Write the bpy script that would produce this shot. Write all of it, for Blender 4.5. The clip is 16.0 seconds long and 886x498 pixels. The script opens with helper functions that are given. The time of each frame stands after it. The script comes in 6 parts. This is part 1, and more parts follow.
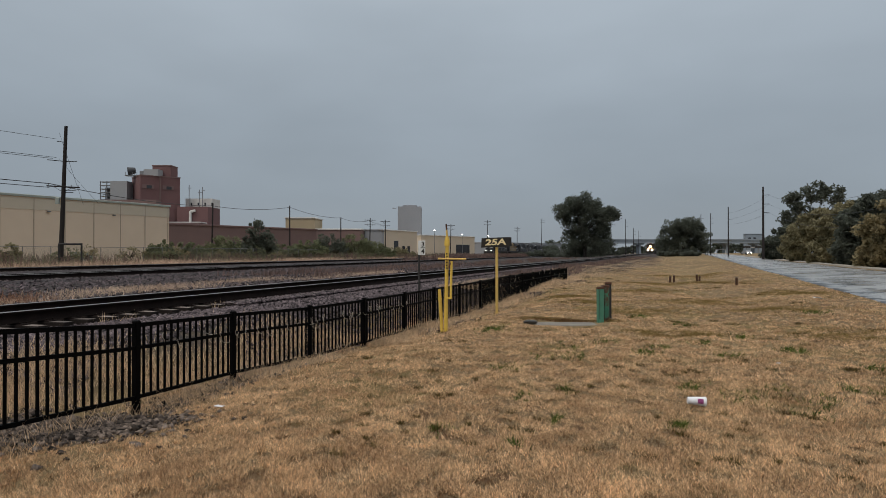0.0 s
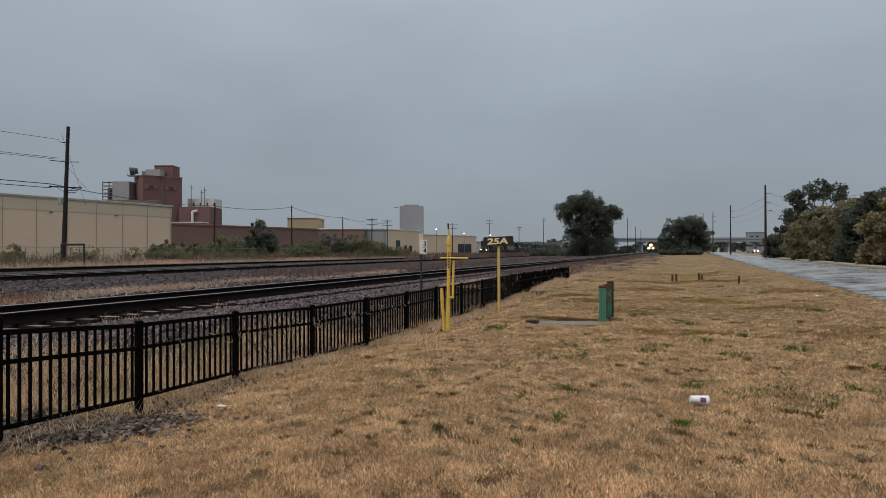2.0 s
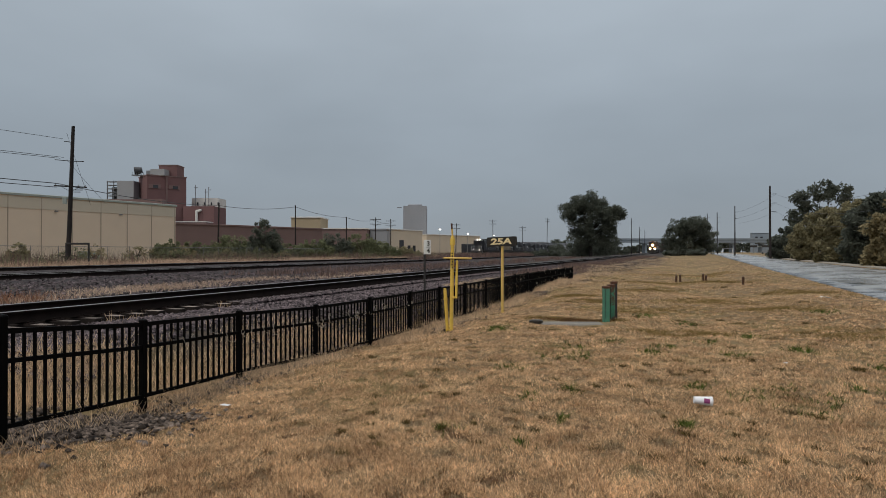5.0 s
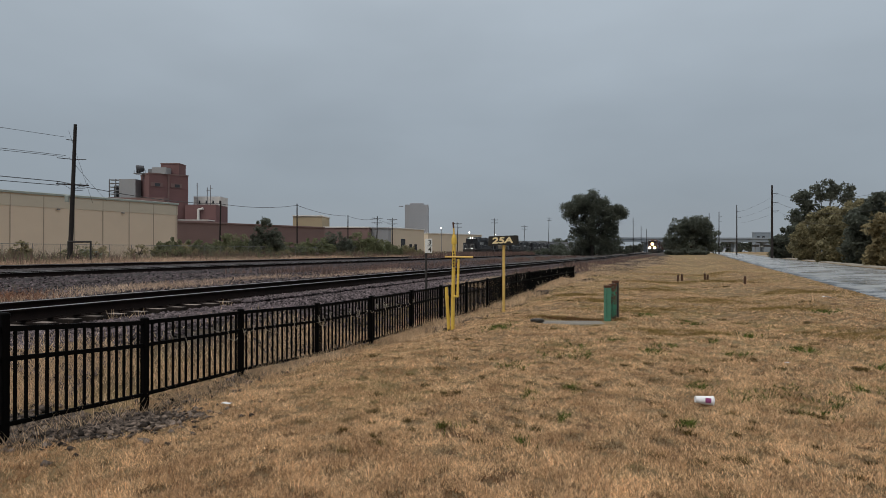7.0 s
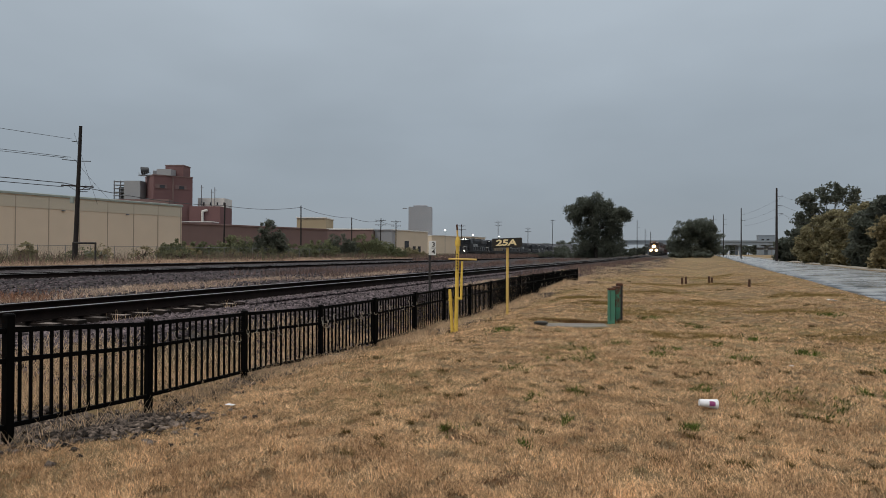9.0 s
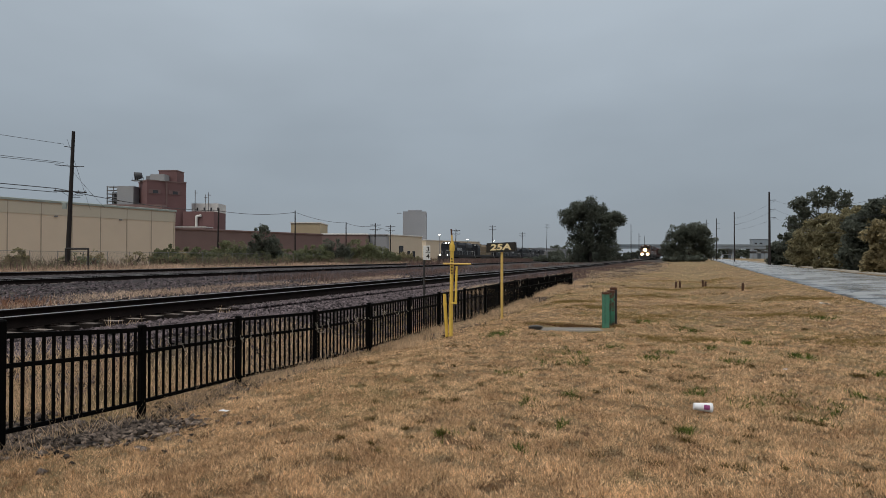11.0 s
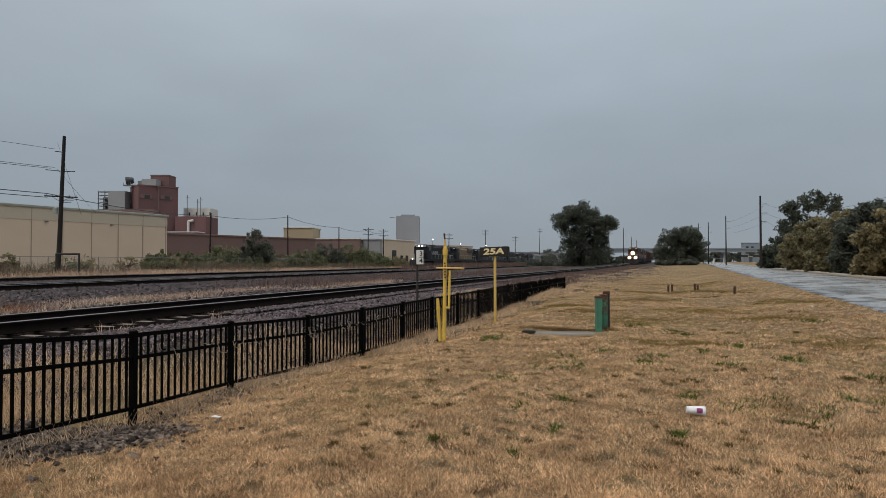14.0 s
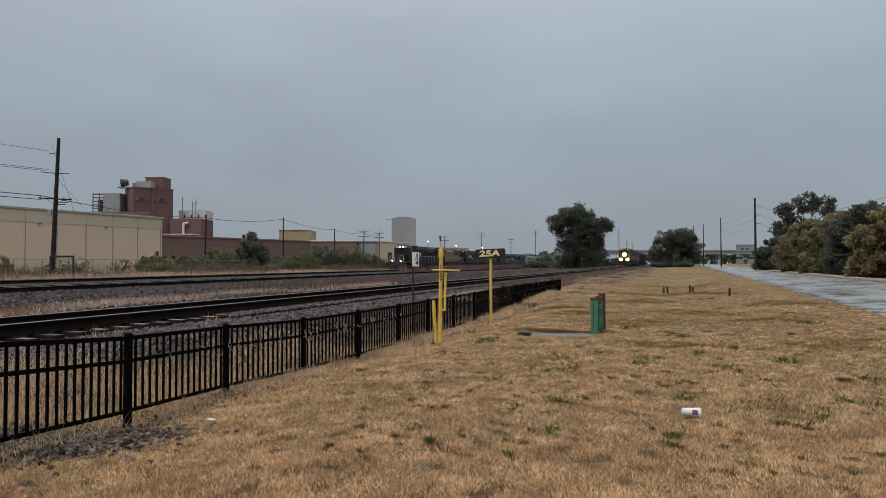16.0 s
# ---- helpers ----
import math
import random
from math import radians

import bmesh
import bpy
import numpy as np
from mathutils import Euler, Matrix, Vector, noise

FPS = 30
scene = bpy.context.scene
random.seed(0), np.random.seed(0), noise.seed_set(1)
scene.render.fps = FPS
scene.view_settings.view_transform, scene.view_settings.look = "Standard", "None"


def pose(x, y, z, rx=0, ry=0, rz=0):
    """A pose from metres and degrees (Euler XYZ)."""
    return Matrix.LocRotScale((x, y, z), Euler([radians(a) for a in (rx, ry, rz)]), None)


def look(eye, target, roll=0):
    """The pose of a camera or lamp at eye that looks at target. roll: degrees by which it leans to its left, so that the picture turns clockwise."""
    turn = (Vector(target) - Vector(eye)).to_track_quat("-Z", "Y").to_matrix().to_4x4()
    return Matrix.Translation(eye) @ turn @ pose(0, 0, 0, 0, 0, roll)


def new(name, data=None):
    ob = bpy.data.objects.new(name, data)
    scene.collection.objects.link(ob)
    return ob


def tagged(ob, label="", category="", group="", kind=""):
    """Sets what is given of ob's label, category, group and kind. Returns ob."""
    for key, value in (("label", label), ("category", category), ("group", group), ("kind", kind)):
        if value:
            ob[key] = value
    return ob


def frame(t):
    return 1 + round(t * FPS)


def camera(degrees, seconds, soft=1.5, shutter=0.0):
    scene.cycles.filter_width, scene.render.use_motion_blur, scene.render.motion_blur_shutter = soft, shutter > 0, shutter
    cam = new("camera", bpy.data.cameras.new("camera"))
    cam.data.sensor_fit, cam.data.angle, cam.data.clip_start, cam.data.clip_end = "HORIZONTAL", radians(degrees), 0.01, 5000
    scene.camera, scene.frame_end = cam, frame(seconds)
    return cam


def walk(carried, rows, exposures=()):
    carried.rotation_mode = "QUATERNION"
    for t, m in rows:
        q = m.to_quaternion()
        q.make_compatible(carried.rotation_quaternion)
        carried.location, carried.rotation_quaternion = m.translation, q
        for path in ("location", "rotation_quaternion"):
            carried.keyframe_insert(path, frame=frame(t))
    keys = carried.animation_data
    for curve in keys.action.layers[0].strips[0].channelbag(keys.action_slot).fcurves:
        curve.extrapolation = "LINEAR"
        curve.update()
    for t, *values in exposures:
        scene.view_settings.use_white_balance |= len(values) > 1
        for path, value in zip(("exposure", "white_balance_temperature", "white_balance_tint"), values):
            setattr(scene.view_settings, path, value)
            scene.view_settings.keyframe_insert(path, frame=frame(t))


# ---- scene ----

# ---------------------------------------------------------------- camera
EYE = (0.0, 0.0, 1.55)
cam = camera(70, 16.0, soft=0.55)
# seconds, heading, lift and lean in degrees
SWAY = [(0, 19.05, 0.358, 0.0), (0.5, 19.075, 0.364, -0.05), (1, 19.127, 0.338, -0.081), (1.5, 19.158, 0.325, -0.138),
        (2, 19.225, 0.293, -0.165), (2.5, 19.249, 0.290, -0.155), (3, 19.357, 0.220, -0.165), (3.5, 19.384, 0.262, -0.18),
        (4, 19.420, 0.330, -0.12), (6.5, 19.667, 0.220, 0.065), (7, 19.678, 0.189, 0.100), (7.5, 19.797, 0.184, 0.186),
        (8, 19.925, 0.236, 0.320), (8.5, 20.020, 0.360, 0.310), (9, 20.005, 0.385, 0.234), (11.5, 19.403, 0.932, 0.031),
        (12, 19.340, 1.030, -0.006), (12.5, 19.276, 1.090, -0.010), (13, 19.128, 1.121, -0.047), (13.5, 18.978, 1.145, -0.082),
        (14, 18.881, 1.205, -0.086), (14.5, 18.814, 1.222, -0.084), (15, 18.677, 1.291, -0.085), (15.5, 18.570, 1.342, -0.111),
        (16, 18.499, 1.395, -0.141)]
walk(cam, [(t, pose(*EYE, 90 + p, 0, y) @ pose(0, 0, 0, 0, 0, r)) for t, y, p, r in SWAY],
     exposures=((0, 0.0), (4, 0.0), (9, 0.07), (13, 0.06), (16, 0.07)))

# ---------------------------------------------------------------- overcast daylight
world = bpy.data.worlds.new("overcast_sky")
scene.world = world
world.use_nodes = True
wt = world.node_tree
for n in list(wt.nodes):
    wt.nodes.remove(n)


def wn(kind, **kw):
    n = wt.nodes.new(kind)
    for k, v in kw.items():
        n.inputs[k].default_value = v
    return n


w_out, w_bg = wn("ShaderNodeOutputWorld"), wn("ShaderNodeBackground", Strength=1.0)
w_tc, w_sep = wn("ShaderNodeTexCoord"), wn("ShaderNodeSeparateXYZ")
w_ramp = wn("ShaderNodeValToRGB")
ramp = w_ramp.color_ramp
ramp.elements[0].position, ramp.elements[0].color = 0.0, (0.275, 0.31, 0.345, 1)
ramp.elements[1].position, ramp.elements[1].color = 1.0, (0.92, 0.95, 0.98, 1)
for p, c in ((0.09, (0.28, 0.325, 0.37)), (0.2, (0.30, 0.35, 0.40)), (0.36, (0.395, 0.455, 0.515)), (0.6, (0.72, 0.77, 0.81))):
    e = ramp.elements.new(p)
    e.color = (*c, 1)
w_map = wn("ShaderNodeMapping")
w_map.inputs["Scale"].default_value = (1.0, 1.0, 2.6)
w_noise = wn("ShaderNodeTexNoise", Scale=2.1, Detail=4.0, Roughness=0.5)
w_mul = wn("ShaderNodeMapRange")
w_mul.inputs["From Min"].default_value, w_mul.inputs["From Max"].default_value = 0.3, 0.7
w_mul.inputs["To Min"].default_value, w_mul.inputs["To Max"].default_value = 0.92, 1.08
w_mix = wt.nodes.new("ShaderNodeVectorMath")
w_mix.operation = "SCALE"
# a little of the clear sky's colour above the cloud
w_sky = wn("ShaderNodeTexSky")
w_sky.sky_type, w_sky.sun_disc, w_sky.sun_elevation, w_sky.sun_rotation = "NISHITA", False, radians(40), radians(200)
w_add = wt.nodes.new("ShaderNodeVectorMath")
w_add.operation = "MULTIPLY_ADD"
w_add.inputs[1].default_value = (0.002, 0.002, 0.002)
for a, b in ((w_tc.outputs["Generated"], w_sep.inputs[0]), (w_sep.outputs["Z"], w_ramp.inputs[0]),
             (w_tc.outputs["Generated"], w_map.inputs[0]), (w_map.outputs[0], w_noise.inputs["Vector"]),
             (w_noise.outputs[0], w_mul.inputs["Value"]), (w_ramp.outputs[0], w_mix.inputs[0]), (w_mul.outputs[0], w_mix.inputs["Scale"]),
             (w_sky.outputs[0], w_add.inputs[0]), (w_mix.outputs[0], w_add.inputs[2]),
             (w_add.outputs[0], w_bg.inputs["Color"]), (w_bg.outputs[0], w_out.inputs[0])):
    wt.links.new(a, b)

sun = new("sun", bpy.data.lights.new("sun", "SUN"))
sun.data.energy, sun.data.angle, sun.data.color = 1.4, radians(22), (1.0, 0.95, 0.87)
sun.matrix_world = look((0, 0, 50), (12, 30, 0))


# ---------------------------------------------------------------- materials
def material(name, base, base2=None, rough=0.8, metal=0.0, scale=8.0, fine=60.0, bump=0.25, spread=0.5, glow=None, vary=0.0,
             spec=0.4, island=False, depth=0.02, thin=0.0):
    """A surface of two colours mixed by coarse and fine noise in metres, with fine relief; vary: a change of tone from piece to piece."""
    m = bpy.data.materials.new(name)
    m.use_nodes = True
    t = m.node_tree
    b = t.nodes["Principled BSDF"]
    b.inputs["Roughness"].default_value, b.inputs["Metallic"].default_value = rough, metal
    b.inputs["Specular IOR Level"].default_value = spec
    if glow:
        b.inputs["Emission Color"].default_value, b.inputs["Emission Strength"].default_value = (*glow[0], 1), glow[1]
    base2 = base2 or tuple(c * 0.75 for c in base)
    tc = t.nodes.new("ShaderNodeTexCoord")
    n1, n2 = t.nodes.new("ShaderNodeTexNoise"), t.nodes.new("ShaderNodeTexNoise")
    n1.inputs["Scale"].default_value, n1.inputs["Detail"].default_value = scale, 4
    n2.inputs["Scale"].default_value, n2.inputs["Detail"].default_value = fine, 3
    mixn = t.nodes.new("ShaderNodeMath")
    mixn.operation = "MULTIPLY_ADD"
    mixn.inputs[1].default_value = 0.45
    half = t.nodes.new("ShaderNodeMath")
    half.operation = "MULTIPLY"
    half.inputs[1].default_value = 0.55
    rng = t.nodes.new("ShaderNodeMapRange")
    rng.inputs["From Min"].default_value, rng.inputs["From Max"].default_value = 0.5 - spread * 0.4, 0.5 + spread * 0.4
    mix = t.nodes.new("ShaderNodeMix")
    mix.data_type = "RGBA"
    mix.inputs["A"].default_value, mix.inputs["B"].default_value = (*base, 1), (*base2, 1)
    for a, c in ((tc.outputs["Object"], n1.inputs["Vector"]), (tc.outputs["Object"], n2.inputs["Vector"]), (n1.outputs[0], half.inputs[0]),
                 (n2.outputs[0], mixn.inputs[0]), (half.outputs[0], mixn.inputs[2]), (mixn.outputs[0], rng.inputs["Value"]),
                 (rng.outputs[0], mix.inputs["Factor"])):
        t.links.new(a, c)
    colour = mix.outputs["Result"]
    if vary:
        src = t.nodes.new("ShaderNodeNewGeometry" if island else "ShaderNodeObjectInfo")
        hsv = t.nodes.new("ShaderNodeHueSaturation")
        r2 = t.nodes.new("ShaderNodeMapRange")
        r2.inputs["To Min"].default_value, r2.inputs["To Max"].default_value = 1 - vary, 1 + vary
        t.links.new(src.outputs["Random Per Island" if island else "Random"], r2.inputs["Value"])
        t.links.new(r2.outputs[0], hsv.inputs["Value"])
        t.links.new(colour, hsv.inputs["Color"])
        colour = hsv.outputs[0]
    t.links.new(colour, b.inputs["Base Color"])
    if thin:
        # light that passes through a leaf
        tl, ms = t.nodes.new("ShaderNodeBsdfTranslucent"), t.nodes.new("ShaderNodeMixShader")
        ms.inputs[0].default_value = thin
        t.links.new(colour, tl.inputs["Color"])
        t.links.new(b.outputs[0], ms.inputs[1])
        t.links.new(tl.outputs[0], ms.inputs[2])
        t.links.new(ms.outputs[0], t.nodes["Material Output"].inputs["Surface"])
    if bump:
        bp = t.nodes.new("ShaderNodeBump")
        bp.inputs["Strength"].default_value, bp.inputs["Distance"].default_value = bump, depth
        t.links.new(mixn.outputs[0], bp.inputs["Height"])
        t.links.new(bp.outputs[0], b.inputs["Normal"])
    return m


M = {}
M["black_paint"] = material("black_paint", (0.0016, 0.0016, 0.0018), (0.004, 0.0036, 0.0032), rough=0.6, scale=5, bump=0.05, spec=0.03)
M["rail_steel"] = material("rail_steel", (0.006, 0.0045, 0.0042), (0.018, 0.012, 0.010), rough=0.85, scale=4, fine=80, spec=0.06)
M["rail_top"] = material("rail_top", (0.34, 0.33, 0.325), (0.22, 0.20, 0.19), rough=0.45, metal=0.85, scale=3, bump=0.02)
M["tie_wood"] = material("tie_wood", (0.07, 0.055, 0.048), (0.25, 0.20, 0.17), rough=0.85, scale=5, fine=30, vary=0.6, bump=0.6)
# near-black that paints the shade on the sleepers' sides and ends
M["tie_shade"] = material("tie_shade", (0.010, 0.008, 0.007), (0.028, 0.021, 0.018), rough=0.85, scale=5, fine=30, bump=0.6, spec=0.1)
M["ballast"] = material("ballast", (0.016, 0.0135, 0.014), (0.085, 0.072, 0.074), rough=0.9, scale=4.0, fine=16, bump=1.0, depth=0.1, spec=0.1, spread=0.3)
M["stone"] = material("stone", (0.015, 0.0118, 0.0125), (0.155, 0.122, 0.126), rough=0.85, scale=6, fine=60, vary=0.95, island=True, spec=0.12)
M["yellow_paint"] = material("yellow_paint", (0.78, 0.52, 0.09), (0.58, 0.37, 0.06), rough=0.55, scale=9, fine=70, bump=0.1)
M["pale_post"] = material("pale_post", (0.72, 0.48, 0.14), (0.52, 0.33, 0.09), rough=0.6, scale=6)
M["sign_black"] = material("sign_black", (0.012, 0.011, 0.01), (0.03, 0.022, 0.012), rough=0.55, scale=12)
M["sign_cream"] = material("sign_cream", (0.85, 0.70, 0.42), (0.75, 0.58, 0.3), rough=0.5, scale=14, bump=0)
M["white_enamel"] = material("white_enamel", (0.74, 0.73, 0.70), (0.6, 0.58, 0.54), rough=0.4, scale=9, bump=0.05)
M["green_metal"] = material("green_metal", (0.045, 0.165, 0.105), (0.075, 0.20, 0.13), rough=0.55, scale=7, bump=0.08, vary=0.15)
M["green_rusty"] = material("green_rusty", (0.05, 0.20, 0.12), (0.085, 0.035, 0.02), rough=0.7, scale=5, fine=28, bump=0.2, spread=0.16)
M["rust"] = material("rust", (0.12, 0.05, 0.025), (0.05, 0.022, 0.014), rough=0.9, scale=14)
M["stub_wood"] = material("stub_wood", (0.085, 0.036, 0.018), (0.05, 0.024, 0.014), rough=0.85, scale=14, fine=70)
M["pole_wood"] = material("pole_wood", (0.018, 0.015, 0.0145), (0.034, 0.028, 0.026), rough=0.9, scale=2, fine=30, spec=0.2)
M["wire"] = material("wire", (0.03, 0.03, 0.032), rough=0.6, bump=0)
M["concrete"] = material("concrete", (0.13, 0.115, 0.098), (0.25, 0.225, 0.19), rough=0.85, scale=2.5, fine=40, spec=0.2)
M["tan_panel"] = material("tan_panel", (0.66, 0.53, 0.405), (0.60, 0.48, 0.365), rough=0.8, scale=0.4, fine=9, bump=0.05)
M["tan_band"] = material("tan_band", (0.54, 0.47, 0.37), (0.50, 0.43, 0.34), rough=0.8, scale=0.4, fine=9, bump=0.05)
M["flashing"] = material("flashing", (0.34, 0.37, 0.33), rough=0.5, scale=1, bump=0)
M["dark_seam"] = material("dark_seam", (0.42, 0.345, 0.27), rough=0.9, scale=2)
M["red_brick"] = material("red_brick", (0.165, 0.086, 0.083), (0.135, 0.072, 0.07), rough=0.85, scale=0.3, fine=6, bump=0.1)
M["brown_brick"] = material("brown_brick", (0.19, 0.122, 0.112), (0.15, 0.097, 0.09), rough=0.85, scale=0.3, fine=6, bump=0.1)
M["grey_clad"] = material("grey_clad", (0.30, 0.30, 0.30), (0.25, 0.25, 0.26), rough=0.7, scale=0.3, fine=4, bump=0.05)
M["silo_grey"] = material("silo_grey", (0.27, 0.27, 0.285), (0.23, 0.235, 0.25), rough=0.8, scale=0.15, fine=2, bump=0.05)
M["cream_wall"] = material("cream_wall", (0.60, 0.50, 0.385), (0.53, 0.44, 0.34), rough=0.85, scale=0.25, fine=4, bump=0.05)
M["ochre_wall"] = material("ochre_wall", (0.38, 0.30, 0.19), (0.33, 0.26, 0.17), rough=0.85, scale=0.25, fine=4, bump=0.05)
M["window_dark"] = material("window_dark", (0.05, 0.052, 0.058), (0.03, 0.03, 0.035), rough=0.25, scale=1, bump=0)
M["white_trim"] = material("white_trim", (0.62, 0.60, 0.57), (0.5, 0.48, 0.45), rough=0.7, scale=1)
M["steel_grey"] = material("steel_grey", (0.22, 0.22, 0.23), (0.15, 0.15, 0.155), rough=0.5, metal=0.3, scale=2)
M["bark"] = material("bark", (0.06, 0.048, 0.038), (0.03, 0.025, 0.022), rough=0.95, scale=5, fine=30)
# greyer and lighter than real leaves: the distance haze is in the colour
M["leaf_dark"] = material("leaf_dark", (0.155, 0.163, 0.128), (0.12, 0.13, 0.104), rough=0.9, scale=0.5, fine=8, vary=0.3, island=True, bump=0, spec=0.1, thin=0.8)
M["leaf_olive"] = material("leaf_olive", (0.33, 0.285, 0.165), (0.20, 0.18, 0.11), rough=0.9, scale=0.4, fine=8, vary=0.4, island=True, bump=0, spec=0.1, thin=0.75)
M["leaf_rust"] = material("leaf_rust", (0.40, 0.32, 0.18), (0.21, 0.185, 0.11), rough=0.9, scale=0.5, fine=8, vary=0.5, island=True, bump=0, spec=0.1, thin=0.75)
M["weed_green"] = material("weed_green", (0.22, 0.22, 0.125), (0.14, 0.155, 0.09), rough=0.9, scale=0.4, fine=9, vary=0.45, island=True, bump=0, spec=0.1, thin=0.75)
M["tuft_green"] = material("tuft_green", (0.045, 0.078, 0.012), (0.11, 0.13, 0.03), rough=0.8, scale=3, fine=20, vary=0.7, island=True, bump=0, thin=0.25, spec=0.08)
M["straw"] = material("straw", (0.83, 0.567, 0.33), (0.31, 0.18, 0.094), rough=0.75, scale=2.0, fine=30, vary=0.72, island=True, bump=0, spec=0.2, thin=0.15, spread=0.42)
M["tall_straw"] = material("tall_straw", (0.72, 0.53, 0.345), (0.46, 0.315, 0.195), rough=0.8, scale=0.5, fine=5, vary=0.55, island=True, bump=0, thin=0.35, spec=0.08)
M["verge_straw"] = material("verge_straw", (0.64, 0.475, 0.345), (0.38, 0.255, 0.185), rough=0.85, scale=0.35, fine=5, vary=0.6, island=True, bump=0, thin=0.3, spec=0.08, spread=0.4)
M["rust_weed"] = material("rust_weed", (0.34, 0.16, 0.09), (0.22, 0.12, 0.08), rough=0.85, scale=1, fine=9, vary=0.5, island=True, bump=0, thin=0.3, spec=0.08)
M["seed_brown"] = material("seed_brown", (0.21, 0.135, 0.11), (0.115, 0.08, 0.07), rough=0.85, scale=0.5, fine=6, vary=0.5, island=True, bump=0, thin=0.3, spec=0.08)
M["stone_pale"] = material("stone_pale", (0.012, 0.009, 0.0075), (0.18, 0.137, 0.11), rough=0.85, scale=9, fine=70, vary=0.95, island=True, spec=0.12)
M["stone_brown"] = material("stone_brown", (0.035, 0.026, 0.02), (0.25, 0.185, 0.14), rough=0.9, scale=5, fine=50, vary=0.9, island=True, spec=0.1)
M["thatch"] = material("thatch", (0.10, 0.05, 0.022), (0.19, 0.105, 0.048), rough=0.85, scale=2, fine=9, vary=0.5, island=True, bump=0, spec=0.08)
M["dark_weed"] = material("dark_weed", (0.085, 0.05, 0.02), (0.12, 0.095, 0.03), rough=0.85, scale=3, fine=20, vary=0.6, island=True, bump=0, spec=0.08)
M["olive_grass"] = material("olive_grass", (0.15, 0.11, 0.036), (0.32, 0.215, 0.085), rough=0.8, scale=2, fine=9, vary=0.5, island=True, bump=0, thin=0.3, spec=0.08)
M["concrete_pale"] = material("concrete_pale", (0.30, 0.26, 0.21), (0.22, 0.19, 0.15), rough=0.7, scale=0.8, fine=20)
M["vine"] = material("vine", (0.5, 0.44, 0.36), (0.36, 0.3, 0.24), rough=0.8, scale=6, bump=0)
# concrete with the blue-grey haze of distance put into its base colour
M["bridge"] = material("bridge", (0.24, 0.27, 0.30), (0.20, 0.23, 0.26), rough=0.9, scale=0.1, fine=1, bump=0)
M["loco_black"] = material("loco_black", (0.012, 0.0125, 0.015), (0.022, 0.022, 0.025), rough=0.6, scale=0.8, fine=6, bump=0.04, spec=0.25)
M["loco_under"] = material("loco_under", (0.022, 0.02, 0.019), (0.04, 0.035, 0.032), rough=0.85, scale=2)
M["loco_roof"] = material("loco_roof", (0.055, 0.056, 0.06), (0.04, 0.04, 0.045), rough=0.6, scale=1)
M["loco_tan"] = material("loco_tan", (0.24, 0.155, 0.07), (0.19, 0.13, 0.07), rough=0.55, scale=0.8)
M["loco_rust"] = material("loco_rust", (0.075, 0.038, 0.033), (0.055, 0.03, 0.028), rough=0.75, scale=0.7, fine=6)
M["loco_orange"] = material("loco_orange", (0.105, 0.052, 0.03), (0.075, 0.04, 0.028), rough=0.6, scale=0.8)
M["loco_white"] = material("loco_white", (0.5, 0.5, 0.5), rough=0.5, bump=0)
M["hopper_grey"] = material("hopper_grey", (0.22, 0.22, 0.225), (0.17, 0.165, 0.165), rough=0.7, scale=0.6, fine=5)
M["headlight"] = material("headlight", (0.9, 0.8, 0.6), rough=0.3, bump=0, glow=((1.0, 0.74, 0.42), 30.0))
# added orange glow that imitates the glare around the headlights
M["lamp_halo"] = material("lamp_halo", (0.5, 0.3, 0.12), rough=0.4, bump=0, glow=((1.0, 0.50, 0.20), 0.9))
M["headlight_white"] = material("headlight_white", (0.9, 0.9, 0.85), rough=0.3, bump=0, glow=((1.0, 0.93, 0.8), 9.0))
M["flood"] = material("flood", (0.9, 0.9, 0.85), rough=0.3, bump=0, glow=((1.0, 0.92, 0.78), 14.0))
M["paper"] = material("paper", (0.78, 0.77, 0.78), (0.68, 0.67, 0.68), rough=0.6, scale=20, bump=0.05)
M["cup_red"] = material("cup_red", (0.26, 0.05, 0.16), (0.2, 0.04, 0.13), rough=0.5, scale=20, bump=0)
M["rubber"] = material("rubber", (0.02, 0.02, 0.02), rough=0.9)
M["car_silver"] = material("car_silver", (0.3, 0.31, 0.32), rough=0.3, metal=0.4, bump=0)
M["galvanised"] = material("galvanised", (0.25, 0.25, 0.25), (0.18, 0.17, 0.16), rough=0.6, metal=0.4, scale=5)


